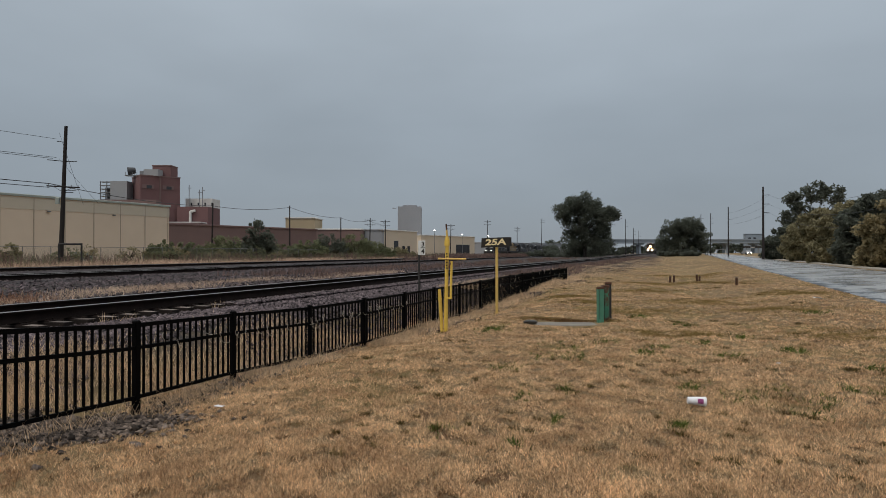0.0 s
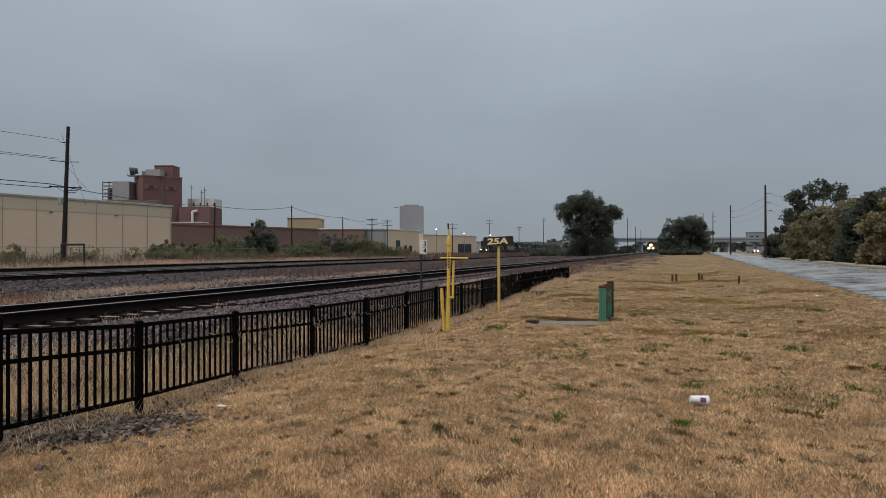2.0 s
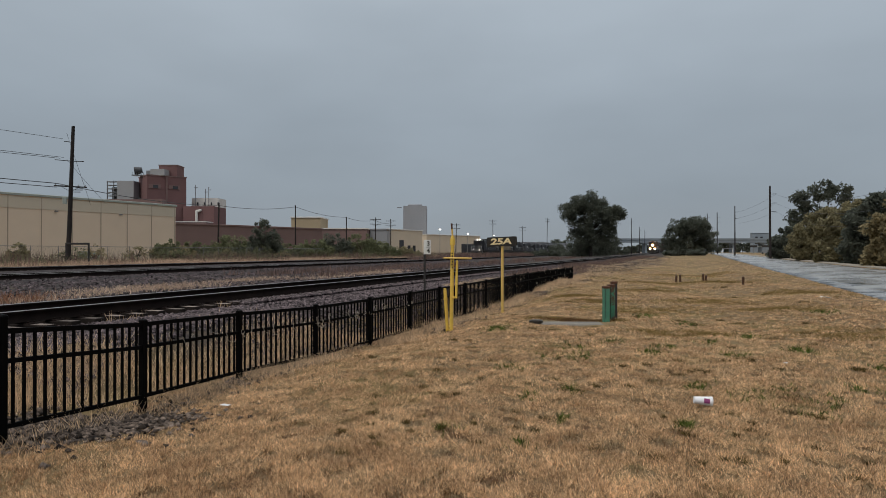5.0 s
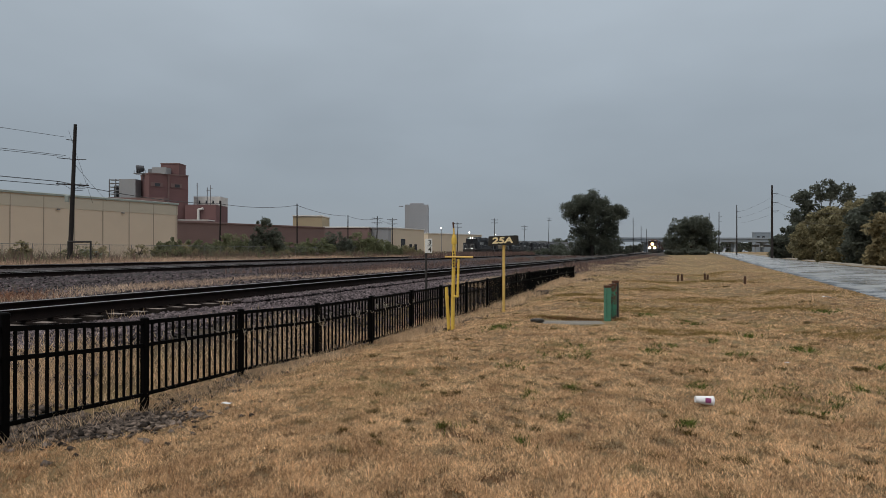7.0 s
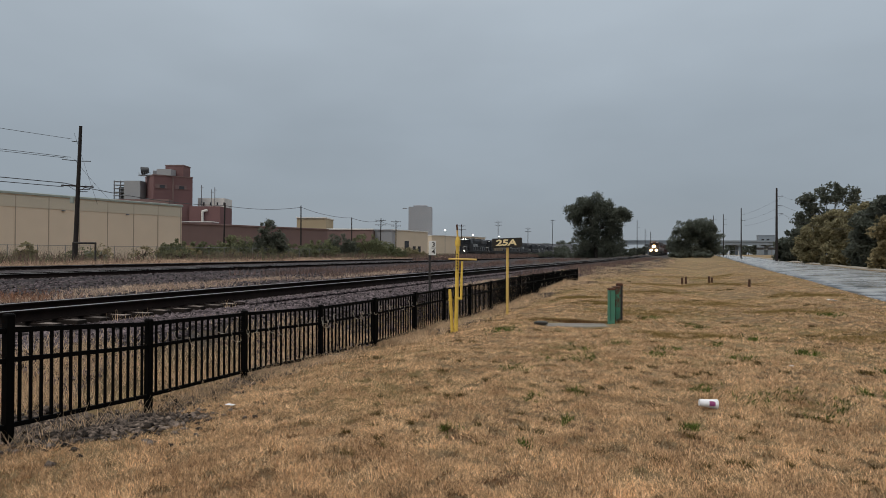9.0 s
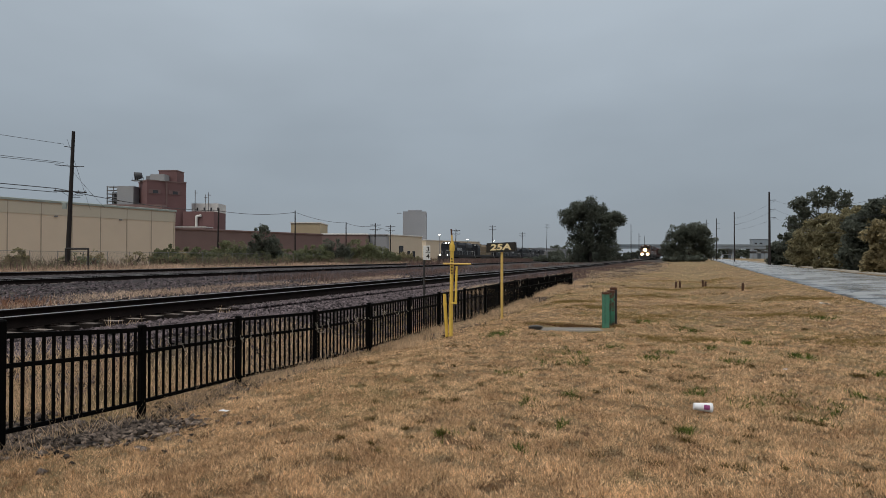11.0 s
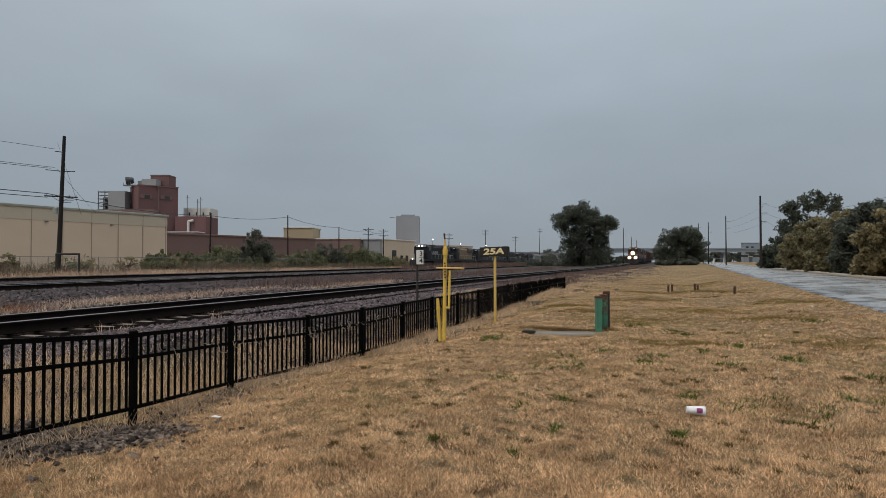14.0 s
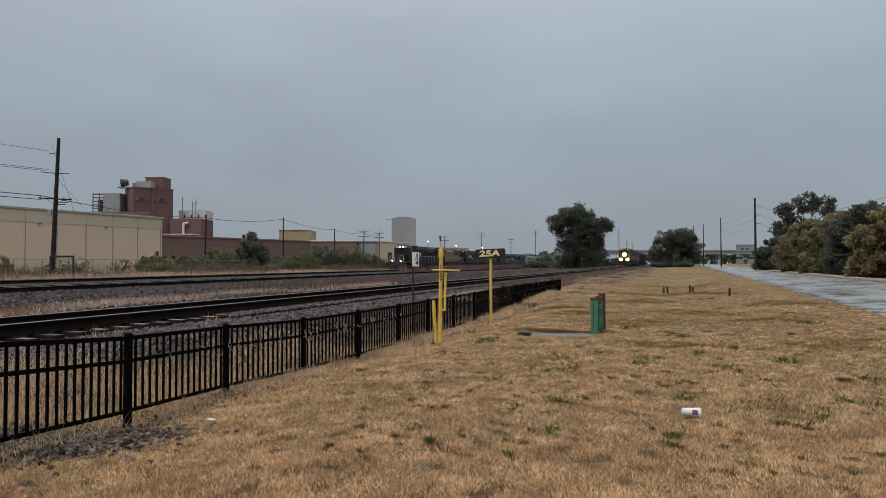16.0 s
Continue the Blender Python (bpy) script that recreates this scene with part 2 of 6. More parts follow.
def ground_material():
    m = bpy.data.materials.new("dry_lawn")
    m.use_nodes = True
    t = m.node_tree
    b = t.nodes["Principled BSDF"]
    b.inputs["Roughness"].default_value, b.inputs["Specular IOR Level"].default_value = 0.9, 0.2
    tc = t.nodes.new("ShaderNodeTexCoord")

    def noise_node(scale, detail=4.0, rough=0.6):
        n = t.nodes.new("ShaderNodeTexNoise")
        n.inputs["Scale"].default_value, n.inputs["Detail"].default_value, n.inputs["Roughness"].default_value = scale, detail, rough
        t.links.new(tc.outputs["Object"], n.inputs["Vector"])
        return n.outputs[0]

    def remap(v, lo, hi):
        r = t.nodes.new("ShaderNodeMapRange")
        r.inputs["From Min"].default_value, r.inputs["From Max"].default_value = lo, hi
        t.links.new(v, r.inputs["Value"])
        return r.outputs[0]

    def blend(f, a, c):
        n = t.nodes.new("ShaderNodeMix")
        n.data_type = "RGBA"
        for key, v in (("Factor", f), ("A", a), ("B", c)):
            if isinstance(v, tuple):
                n.inputs[key].default_value = (*v, 1)
            else:
                t.links.new(v, n.inputs[key])
        return n.outputs["Result"]

    fine = noise_node(38, 5, 0.7)
    col = blend(remap(fine, 0.3, 0.7), (0.045, 0.026, 0.012), (0.36, 0.25, 0.135))
    col = blend(remap(noise_node(3.2, 5), 0.52, 0.62), col, (0.13, 0.07, 0.033))
    col = blend(remap(noise_node(0.4, 5), 0.5, 0.6), col, (0.17, 0.12, 0.046))
    col = blend(remap(noise_node(0.13, 4), 0.5, 0.62), col, (0.24, 0.17, 0.085))
    sep = t.nodes.new("ShaderNodeSeparateXYZ")
    t.links.new(tc.outputs["Object"], sep.inputs[0])
    wob = t.nodes.new("ShaderNodeMath")
    wob.operation = "MULTIPLY_ADD"
    wob.inputs[1].default_value = 2.4
    t.links.new(noise_node(1.6, 4), wob.inputs[0])
    t.links.new(sep.outputs["X"], wob.inputs[2])
    # the strip of cinders beside the tracks, wider past the fence's end
    wide = t.nodes.new("ShaderNodeMapRange")
    wide.inputs["From Min"].default_value, wide.inputs["From Max"].default_value = 23.0, 66.0
    wide.inputs["To Min"].default_value, wide.inputs["To Max"].default_value = 0.0, -6.4
    t.links.new(sep.outputs["Y"], wide.inputs["Value"])
    shift = t.nodes.new("ShaderNodeMath")
    shift.operation = "ADD"
    t.links.new(wob.outputs[0], shift.inputs[0])
    t.links.new(wide.outputs[0], shift.inputs[1])
    gravel = blend(remap(noise_node(24, 4, 0.7), 0.35, 0.65), (0.012, 0.0095, 0.009), (0.075, 0.062, 0.058))
    g1 = remap(shift.outputs[0], -4.9, -6.6)
    g2 = remap(wob.outputs[0], -43.5, -42.0)
    mul = t.nodes.new("ShaderNodeMath")
    mul.operation = "MULTIPLY"
    t.links.new(g1, mul.inputs[0])
    t.links.new(g2, mul.inputs[1])
    patch = t.nodes.new("ShaderNodeMath")
    patch.operation = "MULTIPLY"
    t.links.new(mul.outputs[0], patch.inputs[0])
    t.links.new(remap(noise_node(0.5, 5), 0.72, 0.58), patch.inputs[1])
    col = blend(patch.outputs[0], col, gravel)
    # bare cinders washed out under the fence
    spot = t.nodes.new("ShaderNodeVectorMath")
    spot.operation = "DISTANCE"
    spot.inputs[1].default_value = (-5.3, 4.4, -0.1)
    t.links.new(tc.outputs["Object"], spot.inputs[0])
    edge = t.nodes.new("ShaderNodeMath")
    edge.operation = "MULTIPLY_ADD"
    edge.inputs[1].default_value = 1.2
    t.links.new(noise_node(2.6, 4), edge.inputs[0])
    t.links.new(spot.outputs["Value"], edge.inputs[2])
    col = blend(remap(edge.outputs[0], 1.5, 1.25), col, gravel)
    t.links.new(col, b.inputs["Base Color"])
    bp = t.nodes.new("ShaderNodeBump")
    bp.inputs["Strength"].default_value, bp.inputs["Distance"].default_value = 0.9, 0.04
    t.links.new(fine, bp.inputs["Height"])
    t.links.new(bp.outputs[0], b.inputs["Normal"])
    return m


def road_material():
    m = material("wet_asphalt", (0.17, 0.168, 0.165), (0.31, 0.305, 0.295), rough=0.3, scale=0.7, fine=14, bump=0.12, spread=0.3)
    t = m.node_tree
    b = t.nodes["Principled BSDF"]
    n = t.nodes.new("ShaderNodeTexNoise")
    n.inputs["Scale"].default_value, n.inputs["Detail"].default_value = 0.5, 5
    r = t.nodes.new("ShaderNodeMapRange")
    r.inputs["From Min"].default_value, r.inputs["From Max"].default_value = 0.35, 0.65
    r.inputs["To Min"].default_value, r.inputs["To Max"].default_value = 0.14, 0.42
    tc = t.nodes.new("ShaderNodeTexCoord")
    t.links.new(tc.outputs["Object"], n.inputs["Vector"])
    t.links.new(n.outputs[0], r.inputs["Value"])
    t.links.new(r.outputs[0], b.inputs["Roughness"])
    # standing water and mud along the broken edge beside the lawn
    dot = t.nodes.new("ShaderNodeVectorMath")
    dot.operation = "DOT_PRODUCT"
    dot.inputs[1].default_value = (1.0, -0.042, 0.0)
    t.links.new(tc.outputs["Object"], dot.inputs[0])
    n2 = t.nodes.new("ShaderNodeTexNoise")
    n2.inputs["Scale"].default_value, n2.inputs["Detail"].default_value = 1.5, 5
    t.links.new(tc.outputs["Object"], n2.inputs["Vector"])
    lean = t.nodes.new("ShaderNodeMath")
    lean.operation = "MULTIPLY_ADD"
    lean.inputs[1].default_value = 7.0
    t.links.new(n2.outputs[0], lean.inputs[0])
    t.links.new(dot.outputs["Value"], lean.inputs[2])
    wet = t.nodes.new("ShaderNodeMapRange")
    wet.inputs["From Min"].default_value, wet.inputs["From Max"].default_value = 8.5, 8.1
    t.links.new(lean.outputs[0], wet.inputs["Value"])
    mx = t.nodes.new("ShaderNodeMix")
    mx.data_type = "RGBA"
    mx.inputs["B"].default_value = (0.03, 0.028, 0.026, 1)
    t.links.new(wet.outputs[0], mx.inputs["Factor"])
    t.links.new(b.inputs["Base Color"].links[0].from_socket, mx.inputs["A"])
    t.links.new(mx.outputs["Result"], b.inputs["Base Color"])
    return m


M["ground"], M["road"] = ground_material(), road_material()


# ---------------------------------------------------------------- mesh tools
class Shape:
    """A mesh in the making: vertices and faces."""

    def __init__(self):
        self.v, self.f = [], []

    def add(self, verts, faces, m=None):
        k = len(self.v)
        self.v += [tuple(m @ Vector(p)) for p in verts] if m else [tuple(p) for p in verts]
        self.f += [tuple(i + k for i in f) for f in faces]
        return self

    def box(self, size, at=(0, 0, 0), bevel=0.0, m=None):
        """A block centred on at, its upright and top edges cut off by bevel."""
        x, y, z = (s / 2 for s in size)
        if not bevel:
            vs = [(a, b, c) for c in (-z, z) for a, b in ((-x, -y), (x, -y), (x, y), (-x, y))]
            fs = [(3, 2, 1, 0), (4, 5, 6, 7), (0, 1, 5, 4), (1, 2, 6, 5), (2, 3, 7, 6), (3, 0, 4, 7)]
        else:
            e = min(bevel, x * 0.9, y * 0.9, z * 0.9)
            ring = [(-x + e, -y), (x - e, -y), (x, -y + e), (x, y - e), (x - e, y), (-x + e, y), (-x, y - e), (-x, -y + e)]
            top = [(a * (x - e) / x, b * (y - e) / y) for a, b in ring]
            vs = [(a, b, -z) for a, b in ring] + [(a, b, z - e) for a, b in ring] + [(a, b, z) for a, b in top]
            fs = [tuple(range(7, -1, -1)), tuple(range(16, 24))]
            for k in (0, 8):
                fs += [(k + i, k + (i + 1) % 8, k + 8 + (i + 1) % 8, k + 8 + i) for i in range(8)]
        vs = [(a + at[0], b + at[1], c + at[2]) for a, b, c in vs]
        return self.add(vs, fs, m)

    def tube(self, p0, p1, r0, r1=None, n=10, caps=True):
        """A round bar from p0 to p1."""
        p0, p1, r1 = Vector(p0), Vector(p1), r0 if r1 is None else r1
        q = (p1 - p0).to_track_quat("Z", "Y")
        vs = []
        for p, r in ((p0, r0), (p1, r1)):
            vs += [p + q @ Vector((r * math.cos(6.28319 * i / n), r * math.sin(6.28319 * i / n), 0)) for i in range(n)]
        fs = [(i, (i + 1) % n, n + (i + 1) % n, n + i) for i in range(n)]
        if caps:
            fs += [tuple(range(n - 1, -1, -1)), tuple(range(n, 2 * n))]
        return self.add(vs, fs)

    def prism(self, outline, y0, y1, m=None):
        """An (x, z) outline drawn out along y."""
        n = len(outline)
        vs = [(x, y0, z) for x, z in outline] + [(x, y1, z) for x, z in outline]
        fs = [(i, (i + 1) % n, n + (i + 1) % n, n + i) for i in range(n)] + [tuple(range(n - 1, -1, -1)), tuple(range(n, 2 * n))]
        return self.add(vs, fs, m)

    def mesh(self, name, mat, smooth=False):
        me = bpy.data.meshes.new(name)
        me.from_pydata(self.v, [], self.f)
        me.materials.append(mat)
        if smooth:
            me.polygons.foreach_set("use_smooth", [True] * len(me.polygons))
        bm = bmesh.new()
        bm.from_mesh(me)
        bmesh.ops.recalc_face_normals(bm, faces=bm.faces)
        bm.to_mesh(me)
        bm.free()
        return me


def part(name, shape, mat, parent=None, label="", at=None, smooth=False):
    """One mesh object under a thing or a part."""
    data = shape if isinstance(shape, bpy.types.Mesh) else shape.mesh(name, mat, smooth)
    ob = new(name, data)
    if at is not None:
        ob.matrix_basis = at
    ob.parent = parent
    return tagged(ob, label)


def thing(name, m, label, category, group="", kind=""):
    ob = new(name)
    ob.empty_display_size = 0.2
    ob.matrix_basis = m
    return tagged(ob, label, category, group, kind)


def soup(name, verts, faces, mat):
    """A large mesh straight from arrays; faces all of one number of corners."""
    me = bpy.data.meshes.new(name)
    verts, faces = np.asarray(verts, np.float32), np.asarray(faces, np.int32)
    k = faces.shape[1]
    me.vertices.add(len(verts))
    me.vertices.foreach_set("co", verts.ravel())
    me.loops.add(faces.size)
    me.loops.foreach_set("vertex_index", faces.ravel())
    me.polygons.add(len(faces))
    me.polygons.foreach_set("loop_start", np.arange(0, faces.size, k, dtype=np.int32))
    me.update(calc_edges=True)
    me.materials.append(mat)
    return me


def smooth(v, a, b):
    t = np.clip((np.asarray(v, float) - a) / (b - a), 0, 1)
    return t * t * (3 - 2 * t)


def wave(x, y):
    """Soft lumps of the lawn, about one centimetre to five."""
    far = smooth(y, 13, 28) * (0.075 * np.sin(0.55 * y + 0.9 * x) * np.sin(0.8 * x - 0.16 * y + 0.5) + 0.035 * np.sin(1.25 * y + 0.4 * x + np.sin(0.9 * x)) * (1 - np.exp(-((y - 30.5) / 3.2) ** 2)))
    return far + (0.02 * np.sin(1.7 * x + 0.6 * y) * np.sin(0.9 * y - 0.5 * x + 1) + 0.012 * np.sin(3.1 * x - 1.2 * y + 2)
            + 0.035 * np.sin(0.43 * x + 1.3) * np.sin(0.37 * y + 0.4)
                  + 0.013 * np.sin(5.3 * x + 1.1 * np.sin(3.1 * y)) * np.sin(4.4 * y + np.sin(2.7 * x)))


# the fence posts: place and height of their tops
FENCE = [(-4.53, 0.10, 1.13), (-4.86, 1.90, 1.03), (-5.19, 3.71, 0.93), (-5.49, 5.51, 0.785), (-5.61, 7.34, 0.725), (-5.49, 9.17, 0.67), (-5.40, 11.00,
         0.67), (-5.32, 12.83, 0.68), (-5.30, 14.67, 0.69), (-5.22, 16.50, 0.70), (-5.14, 18.33, 0.72), (-5.14, 20.16, 0.74), (-5.09, 21.99, 0.76), (-5.03,
         23.83, 0.77), (-4.97, 25.66, 0.77), (-4.91, 27.49, 0.78), (-4.83, 29.32, 0.78), (-4.74, 31.15, 0.79), (-4.63, 32.98, 0.79)]


def fence_x(y):
    return np.interp(y, [p[1] for p in FENCE], [p[0] for p in FENCE])


def fence_ground(y):
    """The ground's height along the fence."""
    return np.interp(y, [0, 2.2, 3.8, 5.6, 7.4, 9.2, 11, 14.7, 18.3, 24, 33, 40], [0.05, 0.02, -0.03, -0.24, -0.21, -0.24, -0.26, -0.23, -0.19, -0.03, 0.12, 0.2])


def road_left(y):
    return 4.58 + 0.042 * np.asarray(y, float)


def rise(y):
    return np.interp(y, [0, 40, 100, 200, 300, 500], [0, 0, 0.02, 0.42, 0.68, 0.8])


def bank(x, y):
    """How much of the stony bank lies at a place: from 0 on the lawn to 1 along the track past the fence."""
    edge = np.interp(y, [20, 27, 34, 42, 61, 100, 180], [-4.6, -4.1, -3.1, -2.6, -0.9, -0.2, 1.0])
    rag = 0.5 * np.sin(0.9 * y + 1.3 * np.sin(0.37 * y)) + 0.3 * np.sin(2.3 * y + x)
    return smooth(edge + rag - np.asarray(x, float), -0.4, 1.6) * smooth(y, 21, 33)


def height(x, y):
    """The ground's height: a lawn that dips to the fence and climbs to the road, the rail yard, and a slow rise with distance."""
    x, y = np.asarray(x, float), np.asarray(y, float)
    lawn = 0.06 + 0.2 * smooth(y, 12, 45)
    dip = (fence_ground(y) - lawn) * np.exp(-((x - fence_x(y)) / 1.5) ** 2) * (1 - smooth(y, 34, 44))
    berm = np.interp(y, [4, 20, 27, 46, 80], [0, 0.18, 0.14, 0.06, 0.06]) * smooth(x, 1.5, 4.4)
    # the swale between the lawn and the road, and the rough bank past the end of the fence
    berm = berm - 0.30 * np.exp(-((x - 0.8 - 0.024 * y) / 1.5) ** 2) * smooth(y, 34, 44) * (1 - smooth(y, 80, 120))
    berm = berm + bank(x, y) * (0.10 + 0.09 * np.sin(1.1 * x + 0.5 * y) * np.sin(0.33 * y + 0.7 * x))
    yard = smooth(x, -6.2, -8.6)
    z = (lawn + dip + berm) * (1 - yard) + 0.22 * yard
    near = np.exp(-(np.hypot(x, y) / 60.0) ** 2)
    z = z + wave(x, y) * near * smooth(x, -8, -5) * (1 - smooth(x, 4.2, 4.8) * (1 - smooth(x, 12, 13)))
    return z + rise(y) * smooth(x, -34, -16) + 0.12 * smooth(y, 40, 100) * smooth(x, -9, 0)


# ---------------------------------------------------------------- ground, road, tracks
def graded(lo, hi, step, a, b):
    """Values dense between a and b, wider apart outwards."""
    mid = list(np.arange(a, b + 1e-6, step))
    up, s = b, step
    while up < hi:
        s *= 1.16
        up += s
        mid.append(min(up, hi))
    dn, s = a, step
    while dn > lo:
        s *= 1.16
        dn -= s
        mid.insert(0, max(dn, lo))
    return np.array(mid)


def build_ground():
    xs, ys = graded(-2200, 2200, 0.3, -9, 13), graded(-400, 4000, 0.35, 0, 45)
    gx, gy = np.meshgrid(xs, ys)
    v = np.stack([gx, gy, height(gx, gy)], -1).reshape(-1, 3)
    n = len(xs)
    i = (np.arange(len(ys) - 1)[:, None] * n + np.arange(n - 1)).ravel()
    me = soup("ground", v, np.stack([i, i + 1, i + n + 1, i + n], 1), M["ground"])
    me.polygons.foreach_set("use_smooth", [True] * len(me.polygons))
    tagged(new("ground", me), "tan dormant lawn with dry grass and cinder strips", "ground", kind="structure")


build_ground()


def strip(name, ys, lefts, rights, lift, mat, across=8, drop=0.12):
    """A slab that follows the ground, between two edges."""
    v, f = [], []
    for y, l, r in zip(ys, lefts, rights):
        xs = np.linspace(l, r, across + 1)
        z = height(xs, np.full(across + 1, y)).max() + lift
        v += [(l, y, z - drop)] + [(x, y, z + 0.05 * (1 - (2 * k / across - 1) ** 2)) for k, x in enumerate(xs)] + [(r, y, z - drop)]
    n = across + 3
    for j in range(len(ys) - 1):
        f += [(j * n + i, j * n + i + 1, (j + 1) * n + i + 1, (j + 1) * n + i) for i in range(n - 1)]
    return soup(name, v, f, mat)


ROAD_Y = np.array([-40, -20, 0, 5, 10, 15, 20, 25, 30, 36, 43, 51, 60, 70, 82, 96, 112, 130, 150, 172, 196, 222, 250, 290, 340, 400], float)


def road_right(y):
    return road_left(y) + 6.9


tagged(new("road", strip("road", ROAD_Y, road_left(ROAD_Y), road_right(ROAD_Y), 0.03, M["road"])),
       "wet grey asphalt road with shallow puddles", "road", kind="structure")


PATH_Y = ROAD_Y[4:]
tagged(new("pavement", strip("pavement", PATH_Y, road_right(PATH_Y) + 0.7, road_right(PATH_Y) + 2.0, 0.05, M["concrete_pale"], across=2)),
       "pale worn footpath beside the wet road", "footpath", kind="structure")


def near_x(y):
    """The middle of the near track: straight past the fence, then bending slowly to the right."""
    y = np.asarray(y, float)
    bend = np.clip(y - 30, 0, 60) ** 2 / 120 + np.clip(y - 90, 0, 150) + 0.7 * np.clip(y - 240, 0, None)
    return -11.2 + 0.032 * bend


def near_z(y):
    return np.interp(y, [0, 60, 100, 145, 180, 233, 300, 420], [0.55, 0.55, 0.60, 0.86, 1.08, 1.16, 1.22, 1.25])


def far_line(offset, tilt=-2.75):
    a = radians(tilt)
    return lambda s: np.stack([-offset * np.cos(a) + np.sin(a) * s, offset * np.sin(a) + np.cos(a) * s], -1)


RAIL = [(-0.076, 0), (0.076, 0), (0.076, 0.012), (0.013, 0.034), (0.0095, 0.146), (0.037, 0.158), (0.037, 0.192), (0.029, 0.2),
        (-0.029, 0.2), (-0.037, 0.192), (-0.037, 0.158), (-0.0095, 0.146), (-0.013, 0.034), (-0.076, 0.012)]


def sweep(name, outline, pts, mat, closed=True):
    """An outline (across, up) carried along points (x, y, z)."""
    pts = np.asarray(pts, float)
    d = np.gradient(pts[:, :2], axis=0)
    d /= np.linalg.norm(d, axis=1)[:, None]
    out = np.array(outline, float)
    n = len(out)
    v = np.empty((len(pts), n, 3))
    v[..., 0] = pts[:, None, 0] + d[:, None, 1] * out[None, :, 0]
    v[..., 1] = pts[:, None, 1] - d[:, None, 0] * out[None, :, 0]
    v[..., 2] = pts[:, None, 2] + out[None, :, 1]
    i = np.arange(len(pts) - 1)[:, None] * n + np.arange(n if closed else n - 1)
    j = np.arange(len(pts) - 1)[:, None] * n + (np.arange(n if closed else n - 1) + 1) % n
    return soup(name, v.reshape(-1, 3), np.stack([i.ravel(), j.ravel(), j.ravel() + n, i.ravel() + n], 1), mat)


def tie_mesh():
    """A sleeper: sides and ends coloured black for their shade, weathered pale on top."""
    me = Shape().box((2.6, 0.21, 0.18), (0, 0, -0.09), 0.012).mesh("sleeper", M["tie_wood"])
    me.materials.append(M["tie_shade"])
    for p in me.polygons:
        p.material_index = 0 if p.normal.z > 0.9 else 1
    return me


def plate_mesh():
    s = Shape().box((0.36, 0.19, 0.02), (0, 0, 0.01), 0.006)
    for a in (-0.1, 0.1):
        for b in (-0.06, 0.06):
            s.box((0.035, 0.03, 0.045), (a, b, 0.03), 0.008)
    return s.mesh("tie_plate", M["rail_steel"])


TIE, PLATE = tie_mesh(), plate_mesh()


def track(name, pts, label, ties=(0, 0), shoulder=1.6, lower=0.42, crib=0.36):
    """A bed of stone with two rails; pts are points along the middle at the rails' top. ties: the stretch with single sleepers."""
    pts = np.asarray(pts, float)
    root = thing(name, Matrix.Identity(4), label, "railway track", kind="structure")
    bed = [(-shoulder - 1.4, -0.19 - lower), (-shoulder, -min(0.31, crib)), (-1.36, 0.01 - crib), (-1.0, -crib), (0, 0.04 - crib), (1.0, -crib), (1.36, 0.01 - crib), (shoulder, -min(0.31, crib)), (shoulder + 1.4, -0.19 - lower)]
    part("ballast_bed", sweep("ballast_bed", bed, pts, M["ballast"], closed=False), None, root, "grey crushed stone ballast")
    d = np.gradient(pts[:, :2], axis=0)
    d /= np.linalg.norm(d, axis=1)[:, None]
    for side in (-0.7525, 0.7525):
        p = pts.copy()
        p[:, 0] += d[:, 1] * side
        p[:, 1] -= d[:, 0] * side
        p[:, 2] -= 0.2
        rail = part("rail", sweep("rail", RAIL, p, M["rail_steel"]), None, root, "rusty steel rail")
        p[:, 2] += 0.201
        polish = 0.008 if ties[1] > 84 else 0.006
        part("running_surface", sweep("running_surface", [(-0.0375, -polish), (0.0375, -polish), (0.0375, -0.005), (0.026, 0.002), (-0.026, 0.002), (-0.0375, -0.005)], p, M["rail_top"]), None, rail, "wheel-polished top of the rail")
    cum = np.concatenate([[0], np.cumsum(np.linalg.norm(np.diff(pts[:, :2], axis=0), axis=1))])
    rng = random.Random(len(pts))
    for s in np.arange(ties[0], ties[1], 0.52):
        x, y, z = (np.interp(s, cum, pts[:, k]) for k in range(3))
        k = min(int(np.searchsorted(cum, s)), len(pts) - 1)
        turn = -math.degrees(math.atan2(d[k, 0], d[k, 1]))
        tie = part("sleeper", TIE, None, root, at=pose(x + rng.uniform(-0.05, 0.05), y, z - 0.22 + rng.uniform(-0.008, 0.004), 0, 0, turn + rng.uniform(-1.5, 1.5)))
        if s < ties[0] + 45:
            for side in (-0.7525, 0.7525):
                part("tie_plate", PLATE, None, tie, at=pose(side, 0, 0.0))
    return root


NEAR_Y = np.concatenate([np.arange(-12, 60, 3.0), np.arange(60, 420, 6.0)])
track("railway_track_near", np.stack([near_x(NEAR_Y), NEAR_Y, near_z(NEAR_Y)], -1),
      "main line track with timber sleepers on grey ballast", ties=(10, 85))
for offset, name in ((27.2, "railway_track_middle"), (40.0, "railway_track_far")):
    s = np.arange(-20, 420, 8.0)
    xy = far_line(offset)(s)
    track(name, np.concatenate([xy, np.full((len(s), 1), 0.55)], 1), "yard track with dark rails on grey ballast", ties=(24, 84), lower=0.2, crib=0.235)


